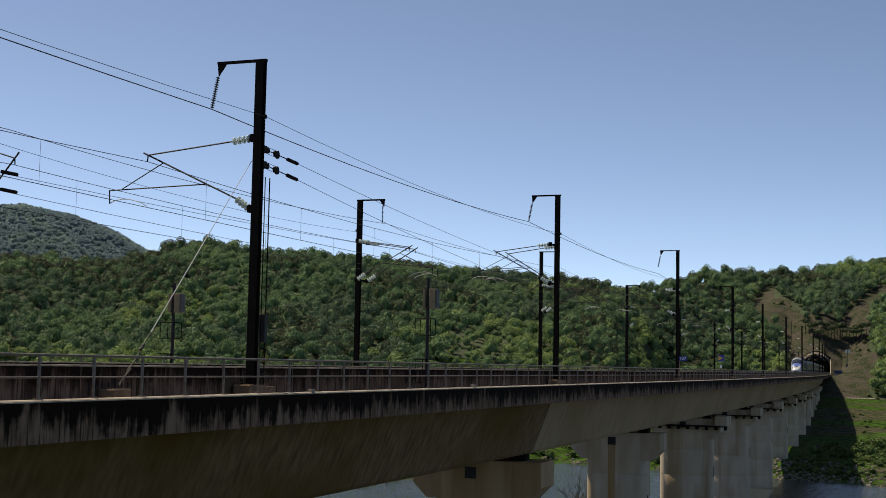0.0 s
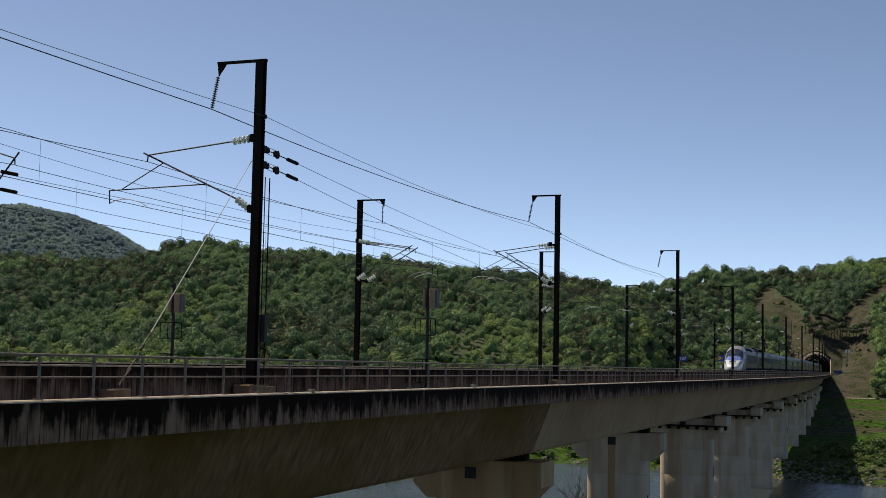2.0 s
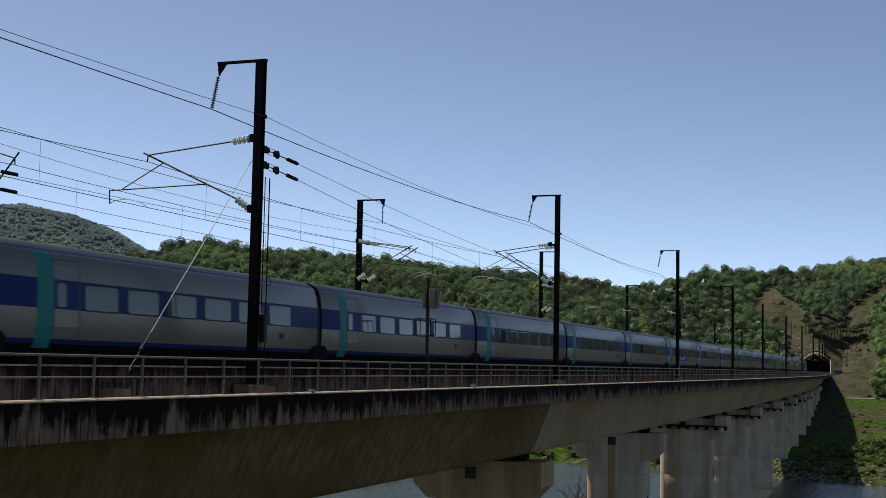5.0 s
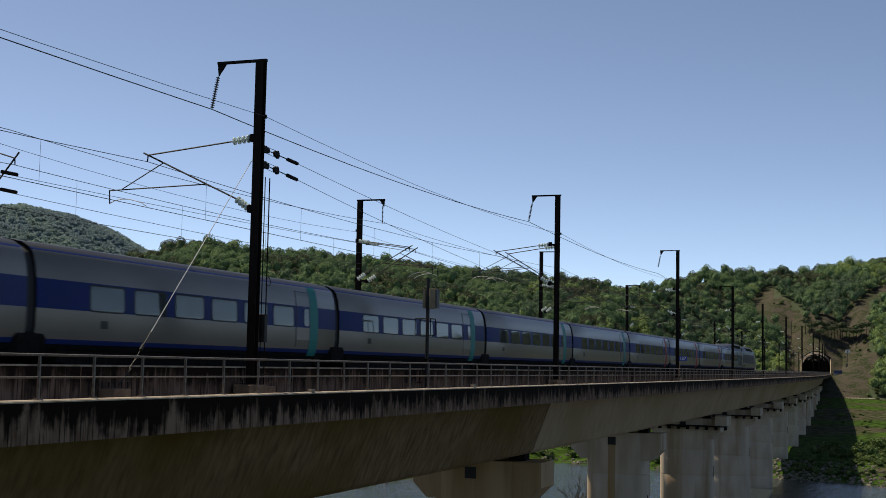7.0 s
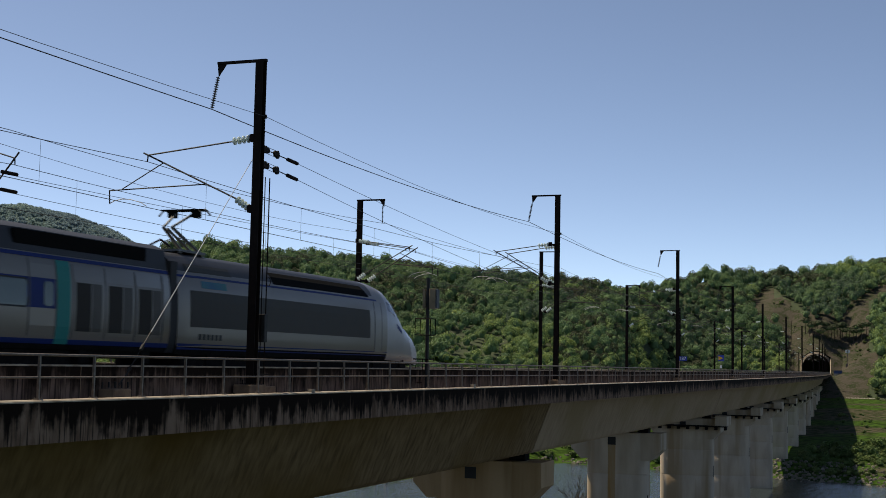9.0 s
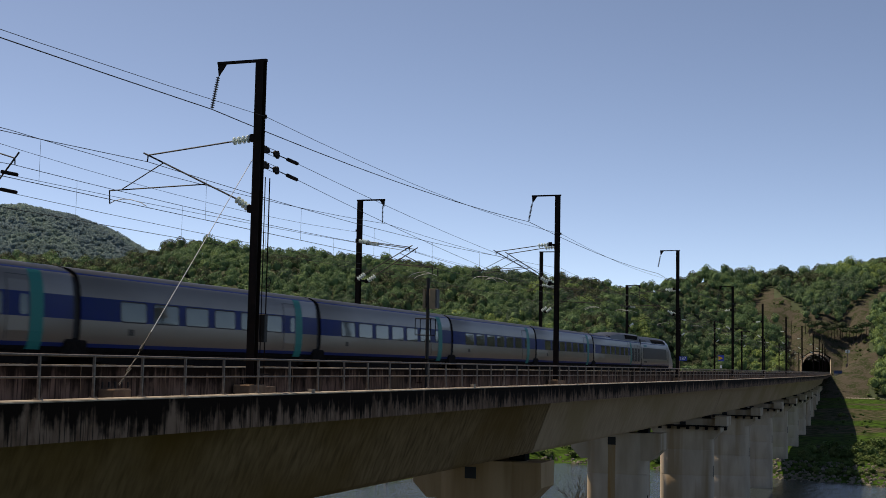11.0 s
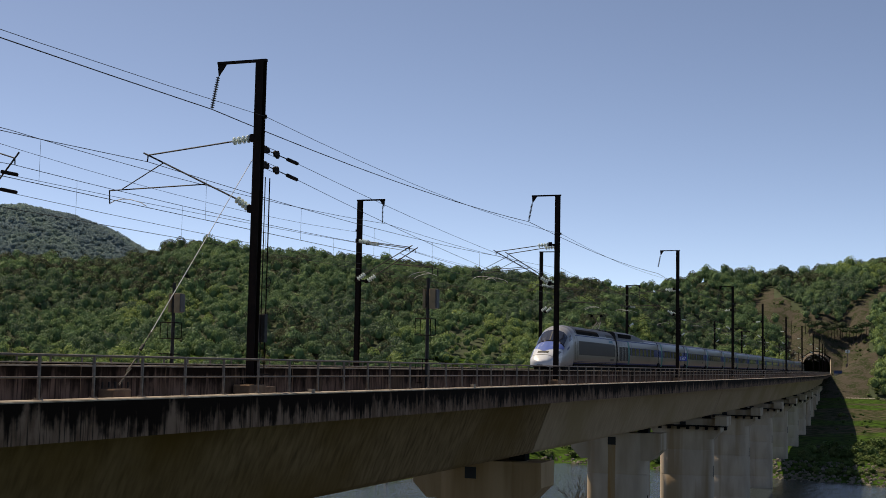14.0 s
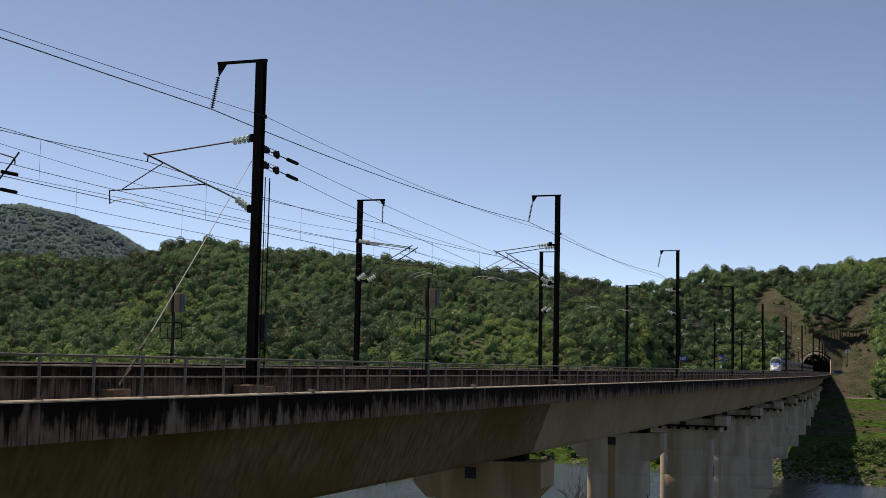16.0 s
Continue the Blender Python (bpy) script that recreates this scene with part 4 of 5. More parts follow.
def rounded_panel(profile, sg, y0, y1, h0, h1, proud, rad):
    """A thin pane with rounded corners that follows the car's side."""
    out = []
    for cy, ch, q in ((y1 - rad, h1 - rad, 0), (y0 + rad, h1 - rad, 1), (y0 + rad, h0 + rad, 2), (y1 - rad, h0 + rad, 3)):
        for k in range(4):
            a = (q + k / 3) * math.pi / 2
            out.append((cy + rad * math.cos(a), ch + rad * math.sin(a)))
    n = len(out)
    v = [(sg * (side_at(profile, h) + e), y, h) for e in (proud, proud - 0.03) for y, h in out]
    return Build().add(v, [tuple(range(n))] + [(i, (i + 1) % n, n + (i + 1) % n, n + i) for i in range(n)])


def bogie(parent, y, cover=True):
    b = Build()
    for sg in (1, -1):
        b.box(sg * 1.12 - 0.10, y - 1.75, 0.38, sg * 1.12 + 0.10, y + 1.75, 0.66)
        if cover:
            b.box(sg * 1.30 - 0.18, y - 0.72, 0.50, sg * 1.30 + 0.165, y + 0.72, 1.04, c=0.14)
        b.tube([(sg * 1.30, y - 1.2, 0.80), (sg * 1.30, y + 1.2, 0.72)], 0.06)
        for e in (-1.5, 1.5):
            b.box(sg * 1.15 - 0.12, y + e - 0.22, 0.25, sg * 1.15 + 0.14, y + e + 0.22, 0.62)
    b.box(-1.0, y - 0.3, 0.45, 1.0, y + 0.3, 0.75)
    fr = part("bogie", b, BOGIE, parent)
    for e in (-1.5, 1.5):
        w = Build()
        for sg in (1, -1):
            w.tube([(sg * 0.72, y + e, 0.46), (sg * 0.86, y + e, 0.46)], 0.455, 20)
        w.tube([(-0.8, y + e, 0.46), (0.8, y + e, 0.46)], 0.08, 8)
        part("wheelset", w, BOGIE, fr)


def gangway(parent, y):
    ring = [(w * 0.955, h * 0.965 + 0.02, 0) for w, h, _ in TRAILER]
    g = shell(ring, [y - 0.30, y - 0.1, y + 0.1, y + 0.30], [1.0, 0.97, 0.97, 1.0])
    g.m = [0] * len(g.f)
    part("gangway_bellows", g, RUBBER, parent, "black rubber gangway bellows")


def trailer(stripe, label):
    car = thing("passenger_car", pose(0, 0, 0), label, "train car")
    hl = 9.16
    body = shell(TRAILER, [-hl, -hl + 0.05, -5, 0, 5, hl - 0.05, hl], [0.985, 1, 1, 1, 1, 1, 0.985])
    part("body", body, [SILVER, BLUE, ROOFD, BOGIE], car, smooth=True)
    # Underframe extended almost to the rails to fill in the shade below.
    part("underframe", Build().box(-1.22, -7.6, 0.11, 1.22, 7.6, 0.62, c=0.05), BOGIE, car)
    for sg in (1, -1):
        for a, b in ((2.5, 4.1), (4.65, 6.3), (6.85, 8.5), (9.05, 10.65), (11.2, 12.8), (13.3, 14.85)):
            wd = part("window", rounded_panel(TRAILER, sg, a - 9.35, b - 9.35, 1.69, 2.36, 0.010, 0.10), PANE, car)
            part("window_frame", rounded_panel(TRAILER, sg, a - 9.40, b - 9.30, 1.645, 2.405, 0.006, 0.13), RUBBER, wd, "black window gasket")
        d = Build()
        side_panel(d, TRAILER, sg, 15.1 - 9.35, 16.2 - 9.35, 0.95, 2.95, 0.007)
        door = part("door", d, SILVER, car)
        s = Build()
        for u in (15.08, 16.18):
            side_panel(s, TRAILER, sg, u - 9.35, u + 0.035 - 9.35, 0.93, 2.97, 0.012)
        side_panel(s, TRAILER, sg, 15.08 - 9.35, 16.2 - 9.35, 2.95, 2.98, 0.012)
        part("door_seam", s, SEAM, door)
        part("door_band", side_panel(Build(), TRAILER, sg, 15.12 - 9.35, 16.17 - 9.35, 1.66, 2.44, 0.009), BLUE, door)
        part("door_window", rounded_panel(TRAILER, sg, 15.70 - 9.35, 16.1 - 9.35, 1.72, 2.36, 0.024, 0.10), PANE, door)
        part("door_stripe", side_panel(Build(), TRAILER, sg, 16.22 - 9.35, 16.9 - 9.35, 0.62, 3.18, 0.008), stripe, car)
        part("hatch", side_panel(Build(), TRAILER, sg, 3.0 - 9.35, 3.35 - 9.35, 1.2, 1.42, 0.006), GREYP, car)
    gangway(car, 9.35)
    bogie(car, 9.35)
    return car


def motor_trailer():
    car = thing("motor_trailer", pose(0, 0, 0), "silver passenger car with grey louvre panels next to the power car", "train car")
    hl = 10.75
    # front end (+y) joins the power car
    body = shell(MOTORT, [-hl, -hl + 0.05, -5, 0, 5, hl - 0.05, hl], [0.985, 1, 1, 1, 1, 1, 0.985])
    part("body", body, [SILVER, BLUE, ROOFD, BOGIE], car, smooth=True)
    hump = Build()
    ys = [-3.2, -1.8, 0.6, 4, hl]
    for y, hh in zip(ys, (3.44, 3.62, 3.82, 3.90, 3.90)):
        hump.v += [(1.26, y, 3.10), (1.12, y, 3.10 + (hh - 3.10) * 0.75), (0.8, y, 3.10 + (hh - 3.1) * 0.95), (0, y, hh), (-0.8, y, 3.10 + (hh - 3.1) * 0.95), (-1.12, y, 3.10 + (hh - 3.10) * 0.75), (-1.26, y, 3.10)]
    for i in range(4):
        hump.f += [(i * 7 + k, i * 7 + k + 1, i * 7 + 8 + k, i * 7 + 7 + k) for k in range(6)]
    hump.f += [tuple(range(7)), tuple(range(34, 27, -1))]
    hump.m = [0] * len(hump.f)
    part("roof_fairing", hump, ROOFD, car, "dark grey roof fairing", True)
    for sg in (1, -1):
        part("roof_vent", Build().box(sg * 1.17 - 0.06, 3.6, 3.28, sg * 1.17 + 0.06, 9.6, 3.66), VENT, car)
    # Also extended down, as a black filling for the underbody shade.
    part("underframe", Build().box(-1.22, -8.6, 0.11, 1.22, 6.2, 0.62, c=0.05), BOGIE, car)
    for sg in (1, -1):
        for a in (-8.0, -5.9, -3.8, -1.7, 0.4, 2.45):
            wd = part("window", rounded_panel(MOTORT, sg, a, a + 1.5, 1.69, 2.36, 0.012, 0.10), PANE, car)
            part("window_frame", rounded_panel(MOTORT, sg, a - 0.05, a + 1.55, 1.645, 2.405, 0.008, 0.13), RUBBER, wd, "black window gasket")
        part("blue_line", side_panel(Build(), MOTORT, sg, -10.7, 10.7, 2.97, 3.07, 0.012), BLUE, car)
        part("window_band", side_panel(Build(), MOTORT, sg, -10.4, 4.02, 1.66, 2.44, 0.005), BLUE, car)
        door = part("door", side_panel(Build(), MOTORT, sg, 4.05, 5.15, 0.95, 2.92, 0.007), SILVER, car)
        part("door_band", side_panel(Build(), MOTORT, sg, 4.08, 5.12, 1.66, 2.44, 0.010), BLUE, door)
        part("door_window", rounded_panel(MOTORT, sg, 4.62, 5.02, 1.72, 2.36, 0.026, 0.10), PANE, door)
        for u in (4.03, 5.14):
            part("door_seam", side_panel(Build(), MOTORT, sg, u, u + 0.035, 0.93, 2.94, 0.012), SEAM, door)
        part("door_stripe", side_panel(Build(), MOTORT, sg, 5.2, 5.78, 0.74, 2.96, 0.008), TEAL, car)
        for a in (5.98, 7.48, 8.98):
            part("service_door", side_panel(Build(), MOTORT, sg, a, a + 1.25, 1.02, 2.50, 0.006), SILVER, car)
            part("vent_panel", side_panel(Build(), MOTORT, sg, a + 0.05, a + 0.72, 1.10, 2.42, 0.012), VENTG, car, "dark vent panel")
            part("grey_panel", side_panel(Build(), MOTORT, sg, a + 0.77, a + 1.22, 1.10, 2.42, 0.010), PANELG, car)
        for a in (5.88, 7.36, 8.86, 10.3):
            part("seam", side_panel(Build(), MOTORT, sg, a, a + 0.035, 0.9, 2.9, 0.010), SEAM, car)
    gangway(car, 10.92)
    bogie(car, 8.2, False)
    return car


# power car: stations of the nose: y, half width, roof height, floor height
NOSE = [(-10.95, 1.40, 3.80, 0.55), (-10.8, 1.42, 3.83, 0.55), (-6.0, 1.42, 3.85, 0.55), (0.0, 1.42, 3.88, 0.55), (4.6, 1.42, 3.88, 0.55), (5.6, 1.42, 3.83, 0.55), (6.4, 1.41, 3.68, 0.54),
        (7.1, 1.39, 3.34, 0.52), (7.7, 1.37, 2.88, 0.50), (8.15, 1.34, 2.48, 0.48), (8.5, 1.31, 2.32, 0.46), (9.1, 1.25, 2.10, 0.43), (9.7, 1.17, 1.84, 0.40), (10.25, 1.06, 1.56, 0.37), (10.7, 0.92, 1.29, 0.35), (11.0, 0.74, 1.08, 0.36), (11.2, 0.50, 0.92, 0.42), (11.3, 0.20, 0.80, 0.55)]
SECT = [(0.93, 0.0), (0.985, 0.075), (0.995, 0.19), (1.0, 0.31), (0.995, 0.43), (0.985, 0.53), (0.955, 0.64), (0.90, 0.735), (0.835, 0.80), (0.76, 0.86), (0.60, 0.935), (0.33, 0.985), (0.0, 1.0)]


def nose_at(y):
    for (a, *p), (b, *q) in zip(NOSE, NOSE[1:]):
        if y <= b:
            u = (y - a) / (b - a)
            return [s + (e - s) * u for s, e in zip(p, q)]
    return list(NOSE[-1][1:])


def skin(y, t, sg=1, proud=0.0):
    """A point of the power car's skin; t runs from the skirt (0) to the crown (1) along the outline."""
    w, top, low = nose_at(y)
    k = t * (len(SECT) - 1)
    i = min(int(k), len(SECT) - 2)
    u, v = [SECT[i][j] + (SECT[i + 1][j] - SECT[i][j]) * (k - i) for j in (0, 1)]
    p = Vector((sg * u * w, y, low + v * (top - low)))
    if proud:
        c = Vector((0, y - 0.6, low + 0.45 * (top - low)))
        d = p - c
        p += d.normalized() * proud
    return p


def patch(y0, y1, t0, t1, sg, proud, ny=6, nt=6, y2=None, y3=None):
    """A panel on the skin; y2, y3 are its ends at the upper edge."""
    y2 = y0 if y2 is None else y2
    y3 = y1 if y3 is None else y3
    b = Build()
    v = []
    for i in range(ny + 1):
        for j in range(nt + 1):
            e = j / nt
            ya, yb = y0 + (y2 - y0) * e, y1 + (y3 - y1) * e
            v.append(skin(ya + (yb - ya) * i / ny, t0 + (t1 - t0) * e, sg, proud))
    m = nt + 1
    inner = [p - (p - Vector((0, p.y - 0.3, 1.6))).normalized() * 0.03 for p in v]
    o = len(v)
    f = [(i * m + j, i * m + j + 1, i * m + m + j + 1, i * m + m + j) for i in range(ny) for j in range(nt)]
    rim = [j for j in range(m)] + [i * m + nt for i in range(1, ny + 1)] + [ny * m + j for j in range(nt - 1, -1, -1)] + [i * m for i in range(ny - 1, 0, -1)]
    f += [(a, o + a, o + b2, b2) for a, b2 in zip(rim, rim[1:] + rim[:1])]
    return b.add(v + inner, f)


def power_car():
    car = thing("power_car", pose(0, 0, 0), "silver and blue high-speed power car with a sloping nose", "train car")
    ys = steps(-10.95, 4.6, 1.5) + steps(4.6, 11.3, 0.13)[1:]
    b = Build()
    m = len(SECT)
    n = 2 * m - 1
    for y in ys:
        ring = [skin(y, k / (m - 1)) for k in range(m)]
        b.v += [tuple(p) for p in ring] + [(-p.x, p.y, p.z) for p in ring[-2::-1]]
    for i in range(len(ys) - 1):
        yc = (ys[i] + ys[i + 1]) / 2
        for k in range(n):
            q = (i * n + k, i * n + (k + 1) % n, i * n + n + (k + 1) % n, i * n + n + k)
            b.f.append(q)
            kk = k if k < m - 1 else (n - 2 - k)
            z = sum(b.v[j][2] for j in q) / 4
            if k == n - 1:
                c = 3
            elif yc < 5.9:
                c = 3 if kk == 0 else (0 if kk < 8 or yc > 4.6 else 2)
            else:
                c = 4 if yc > 9.35 - 0.55 * (z - 0.6) else 6
            b.m.append(c)
    b.f += [tuple(range(n)), tuple(range(len(b.v) - 1, len(b.v) - n - 1, -1))]
    b.m += [3, 4]
    part("body", b, [SILVER, BLUE, ROOFD, BOGIE, NOSEW, HOODB, CABS], car, smooth=True)
    # Low black box: underframe and the shade beneath it in one.
    part("underframe", Build().box(-1.22, -10.4, 0.13, 1.22, 8.6, 0.58, c=0.05), BOGIE, car)
    for sg in (1, -1):
        part("side_grille", patch(-10.2, 4.0, 0.22, 0.48, sg, 0.010, 18, 4), GREYP, car, "dark grey ribbed side grille")
        part("roof_vent", patch(-4.4, 4.2, 0.64, 0.80, sg, 0.012, 8, 3, -4.4, 3.8), VENT, car)
        part("blue_skirt", patch(-10.9, 5.9, 0.055, 0.105, sg, 0.006, 12, 1), BLUE, car)
        part("blue_line", patch(-10.9, 4.9, 0.590, 0.615, sg, 0.008, 10, 1), BLUE, car)
        part("roof_vent", patch(-10.2, -7.4, 0.66, 0.76, sg, 0.012, 4, 3), GREYP, car)
        part("cab_door", patch(4.55, 5.25, 0.10, 0.58, sg, 0.008, 2, 8), SILVER, car)
        for y in (4.5, 5.25):
            part("door_seam", patch(y, y + 0.035, 0.10, 0.58, sg, 0.013, 1, 8), SEAM, car)
        part("cab_window", patch(6.15, 6.95, 0.52, 0.64, sg, 0.010, 4, 3, 6.1, 6.6), SCREEN, car)
        part("windscreen", patch(7.0, 8.06, 0.66, 1.0, sg, 0.012, 8, 8, 6.95, 8.06), SCREEN, car, "dark split windscreen")
        part("headlamp", patch(9.0, 10.42, 0.52, 0.71, sg, 0.010, 8, 5, 9.5, 10.36), LENS, car, "clear headlamp glass")
        part("hood_grille", patch(10.06, 10.36, 0.89, 1.0, sg, 0.009, 4, 4), GREYP, car)
        part("hood_seam", patch(10.42, 10.46, 0.40, 1.0, sg, 0.008, 1, 14, 10.6, 10.64), SEAM, car)
        part("wiper", Build().tube([skin(8.02, 0.86, sg, 0.04), skin(7.6, 0.80, sg, 0.05), skin(7.25, 0.82, sg, 0.04)], 0.018), VENT, car)
        part("lettering", patch(7.1, 7.7, 0.40, 0.45, sg, 0.008, 3, 2), BLUE, car)
        for q in range(6):
            part("logo", patch(-9.7 + 0.26 * q, -9.54 + 0.26 * q, 0.135, 0.175, sg, 0.008, 1, 2), RUBBER, car)
        part("side_notice", patch(-9.5, -7.9, 0.505, 0.565, sg, 0.008, 3, 2), NOTICE, car, "blue-green printed notice")
    part("screen_pillar", patch(7.0, 8.06, 0.985, 1.0, 1, 0.016, 6, 2), GREYP, car)
    for sg in (1, -1):
        part("screen_sill", patch(8.08, 8.20, 0.60, 1.0, sg, 0.015, 2, 8), VENT, car)
        part("hood_panel", patch(8.22, 8.55, 0.56, 1.0, sg, 0.006, 10, 12, 8.22, 10.15), HOODB, car, "pale blue hood panel")
    for y in (-7.2, 6.4):
        bogie(car, y, False)
    g = Build().box(-1.3, -11.3, 0.9, 1.3, -10.93, 3.4)
    part("coupling_bellows", g, RUBBER, car)
    return car


def add_pantograph(car, raised):
    """On the roof of a power car, near its inner end."""
    z = 3.86
    top = 5.33 if raised else 4.45
    mid = (z + top) / 2
    p = part("pantograph", Build().box(-0.5, -9.6, z, 0.5, -7.9, z + 0.08), PANTO, car, "raised current collector" if raised else "folded current collector")
    for sg in (1, -1):
        part("lower_arm", Build().tube([(sg * 0.30, -8.0, z + 0.08), (sg * 0.16, -9.5, mid + 0.05)], 0.055), PANTO, p)
        part("upper_arm", Build().tube([(sg * 0.16, -9.5, mid + 0.05), (sg * 0.34, -8.5, top - 0.14)], 0.042), PANTO, p)
        part("horn", Build().tube([(sg * 0.4, -8.5, top - 0.10), (sg * 0.78, -8.5, top), (sg * 0.98, -8.5, top - 0.20)], 0.032), PANTO, p)
        part("head_spring", Build().box(sg * 0.45 - 0.10, -8.66, top - 0.26, sg * 0.45 + 0.10, -8.34, top - 0.04), VENT, p)
        for y in (-9.4, -8.1):
            part("roof_insulator", Build().discs((sg * 0.42, y, z - 0.06), (sg * 0.42, y, z + 0.02), 0.12, 2), BROWN, p)
    for y in (-8.64, -8.36):
        part("contact_strip", Build().box(-0.78, y - 0.05, top - 0.05, 0.78, y + 0.05, top), VENT, p)
    part("control_rod", Build().tube([(0, -8.0, z + 0.1), (0, -9.5, mid)], 0.045), PANTO, p)
    part("roof_cable", Build().tube([(0.2, -10.9, z + 0.05), (0.2, -10.2, z + 0.32), (0.2, -9.6, z + 0.14)], 0.035), BROWN, p)


LABEL_T = "silver passenger car with a blue window band and teal door stripe"
LENGTHS = [22.5, 21.85] + [18.7] * 16 + [21.85, 22.5]


def make_train(group, first_class):
    """The cars in order from the end at low s; each with its distance from that end and whether it is turned."""
    cars = []
    pos = 0.0
    base = trailer(TEAL, LABEL_T)
    red = first_class and trailer(REDST, "silver passenger car with a blue window band and red door stripe")
    mot = motor_trailer()
    pw = power_car()
    used = set()
    for i, ln in enumerate(LENGTHS):
        proto = pw if i in (0, 19) else mot if i in (1, 18) else red if i in first_class else base
        ob = proto if proto.name not in used else copy_thing(proto, pose(0, 0, 0))
        used.add(proto.name)
        tagged(ob, group=group)
        turned = i < 10
        cars.append((ob, pos + ln / 2, turned))
        pos += ln
        if i == 10:
            gangway(ob, -9.35)
            bogie(ob, -9.35)
    add_pantograph(cars[19][0] if group.endswith("near track") else cars[0][0], True)
    return cars


TRAIN_A = make_train("cars of the train on the near track", (15, 16, 17))
TRAIN_B = make_train("cars of the train on the far track", ())


# ---- woods ----
def crown(rng, leaves, lobes=6, pine=False, grain=0.085):
    """Leaf sprays of one crown of about 1 m radius: corners of small triangles, and a dark lumpy core."""
    cs = []
    for i in range(lobes):
        a, e = rng.random() * 6.283, rng.random()
        d = 0.62 * math.sqrt(rng.random())
        cs.append((d * math.cos(a), d * math.sin(a), -0.30 + 0.85 * (1 - d * d * 1.6) * (0.55 + 0.45 * e), 0.42 + 0.20 * rng.random()))
    if pine:
        cs = [(0.25 * rng.uniform(-1, 1), 0.25 * rng.uniform(-1, 1), -0.6 + 0.28 * i, 0.62 - 0.075 * i) for i in range(7)]
    tris = []
    while len(tris) < leaves:
        c = cs[len(tris) % len(cs)]
        n = Vector((rng.gauss(0, 1), rng.gauss(0, 1), rng.gauss(0.3, 0.9))).normalized()
        if n.z < -0.30:
            continue
        r = c[3] * (0.90 + 0.20 * rng.random())
        p = Vector((c[0] + n.x * r, c[1] + n.y * r, c[2] + n.z * r * 0.85))
        if any((p - Vector(d[:3])).length < d[3] * 0.72 for d in cs if d is not c):
            if rng.random() < 0.85:
                continue
        m = (n + Vector((rng.gauss(0, 0.6), rng.gauss(0, 0.6), rng.gauss(0.15, 0.5)))).normalized()
        a = m.orthogonal().normalized()
        a.rotate(Matrix.Rotation(rng.random() * 6.283, 3, m))
        b = m.cross(a)
        s = grain * (0.75 + 0.6 * rng.random())
        tris.append([p + a * s * 1.2, p - a * s * 0.6 + b * s, p - a * s * 0.6 - b * s])
    core_v, core_f = [], []
    rows = ((-0.5, 0.4), (-0.15, 0.62), (0.2, 0.56), (0.5, 0.28)) if not pine else ((-0.7, 0.4), (-0.3, 0.4), (0.3, 0.25), (0.9, 0.08))
    for z, k in rows:
        core_v += [(k * math.cos(1.0472 * j) * rng.uniform(0.85, 1.1), k * math.sin(1.0472 * j) * rng.uniform(0.85, 1.1), z) for j in range(6)]
    for i in range(3):
        for j in range(6):
            core_f += [(i * 6 + j, i * 6 + (j + 1) % 6, i * 6 + 6 + (j + 1) % 6), (i * 6 + j, i * 6 + 6 + (j + 1) % 6, i * 6 + 6 + j)]
    core_f += [(18, 19, 20), (18, 20, 21), (18, 21, 22), (18, 22, 23)]
    return np.array(tris, dtype=np.float32).reshape(-1, 3), np.array(core_v, dtype=np.float32), np.array(core_f, dtype=np.int32)


def woods(name, places, protos, mats, label, category):
    """Many crowns in one mesh. places: x, y, z of the crown's centre, radius, height factor, turn, prototype."""
    V, F, M, o = [], [], [], 0
    for x, y, z, r, hf, turn, k in places:
        q, cv, cf = protos[k]
        c, s = math.cos(turn), math.sin(turn)
        for pts, faces, mi in ((q, np.arange(len(q), dtype=np.int32).reshape(-1, 3), 0), (cv, cf, 1)):
            w = np.empty_like(pts)
            w[:, 0] = (pts[:, 0] * c - pts[:, 1] * s) * r + x
            w[:, 1] = (pts[:, 0] * s + pts[:, 1] * c) * r + y
            w[:, 2] = pts[:, 2] * r * hf + z
            V.append(w)
            F.append(faces + o)
            M.append(np.full(len(faces), mi, dtype=np.int32))
            o += len(pts)
    V, F, M = np.concatenate(V), np.concatenate(F), np.concatenate(M)
    me = bpy.data.meshes.new(name)
    me.vertices.add(len(V))
    me.vertices.foreach_set("co", V.ravel())
    me.loops.add(F.size)
    me.loops.foreach_set("vertex_index", F.ravel())
    me.polygons.add(len(F))
    me.polygons.foreach_set("loop_start", np.arange(0, F.size, 3, dtype=np.int32))
    me.polygons.foreach_set("material_index", M)
    for m in mats:
        me.materials.append(m)
    me.update(calc_edges=True)
    me.validate()
    return tagged(new(name, me), label, category, kind="stuff")


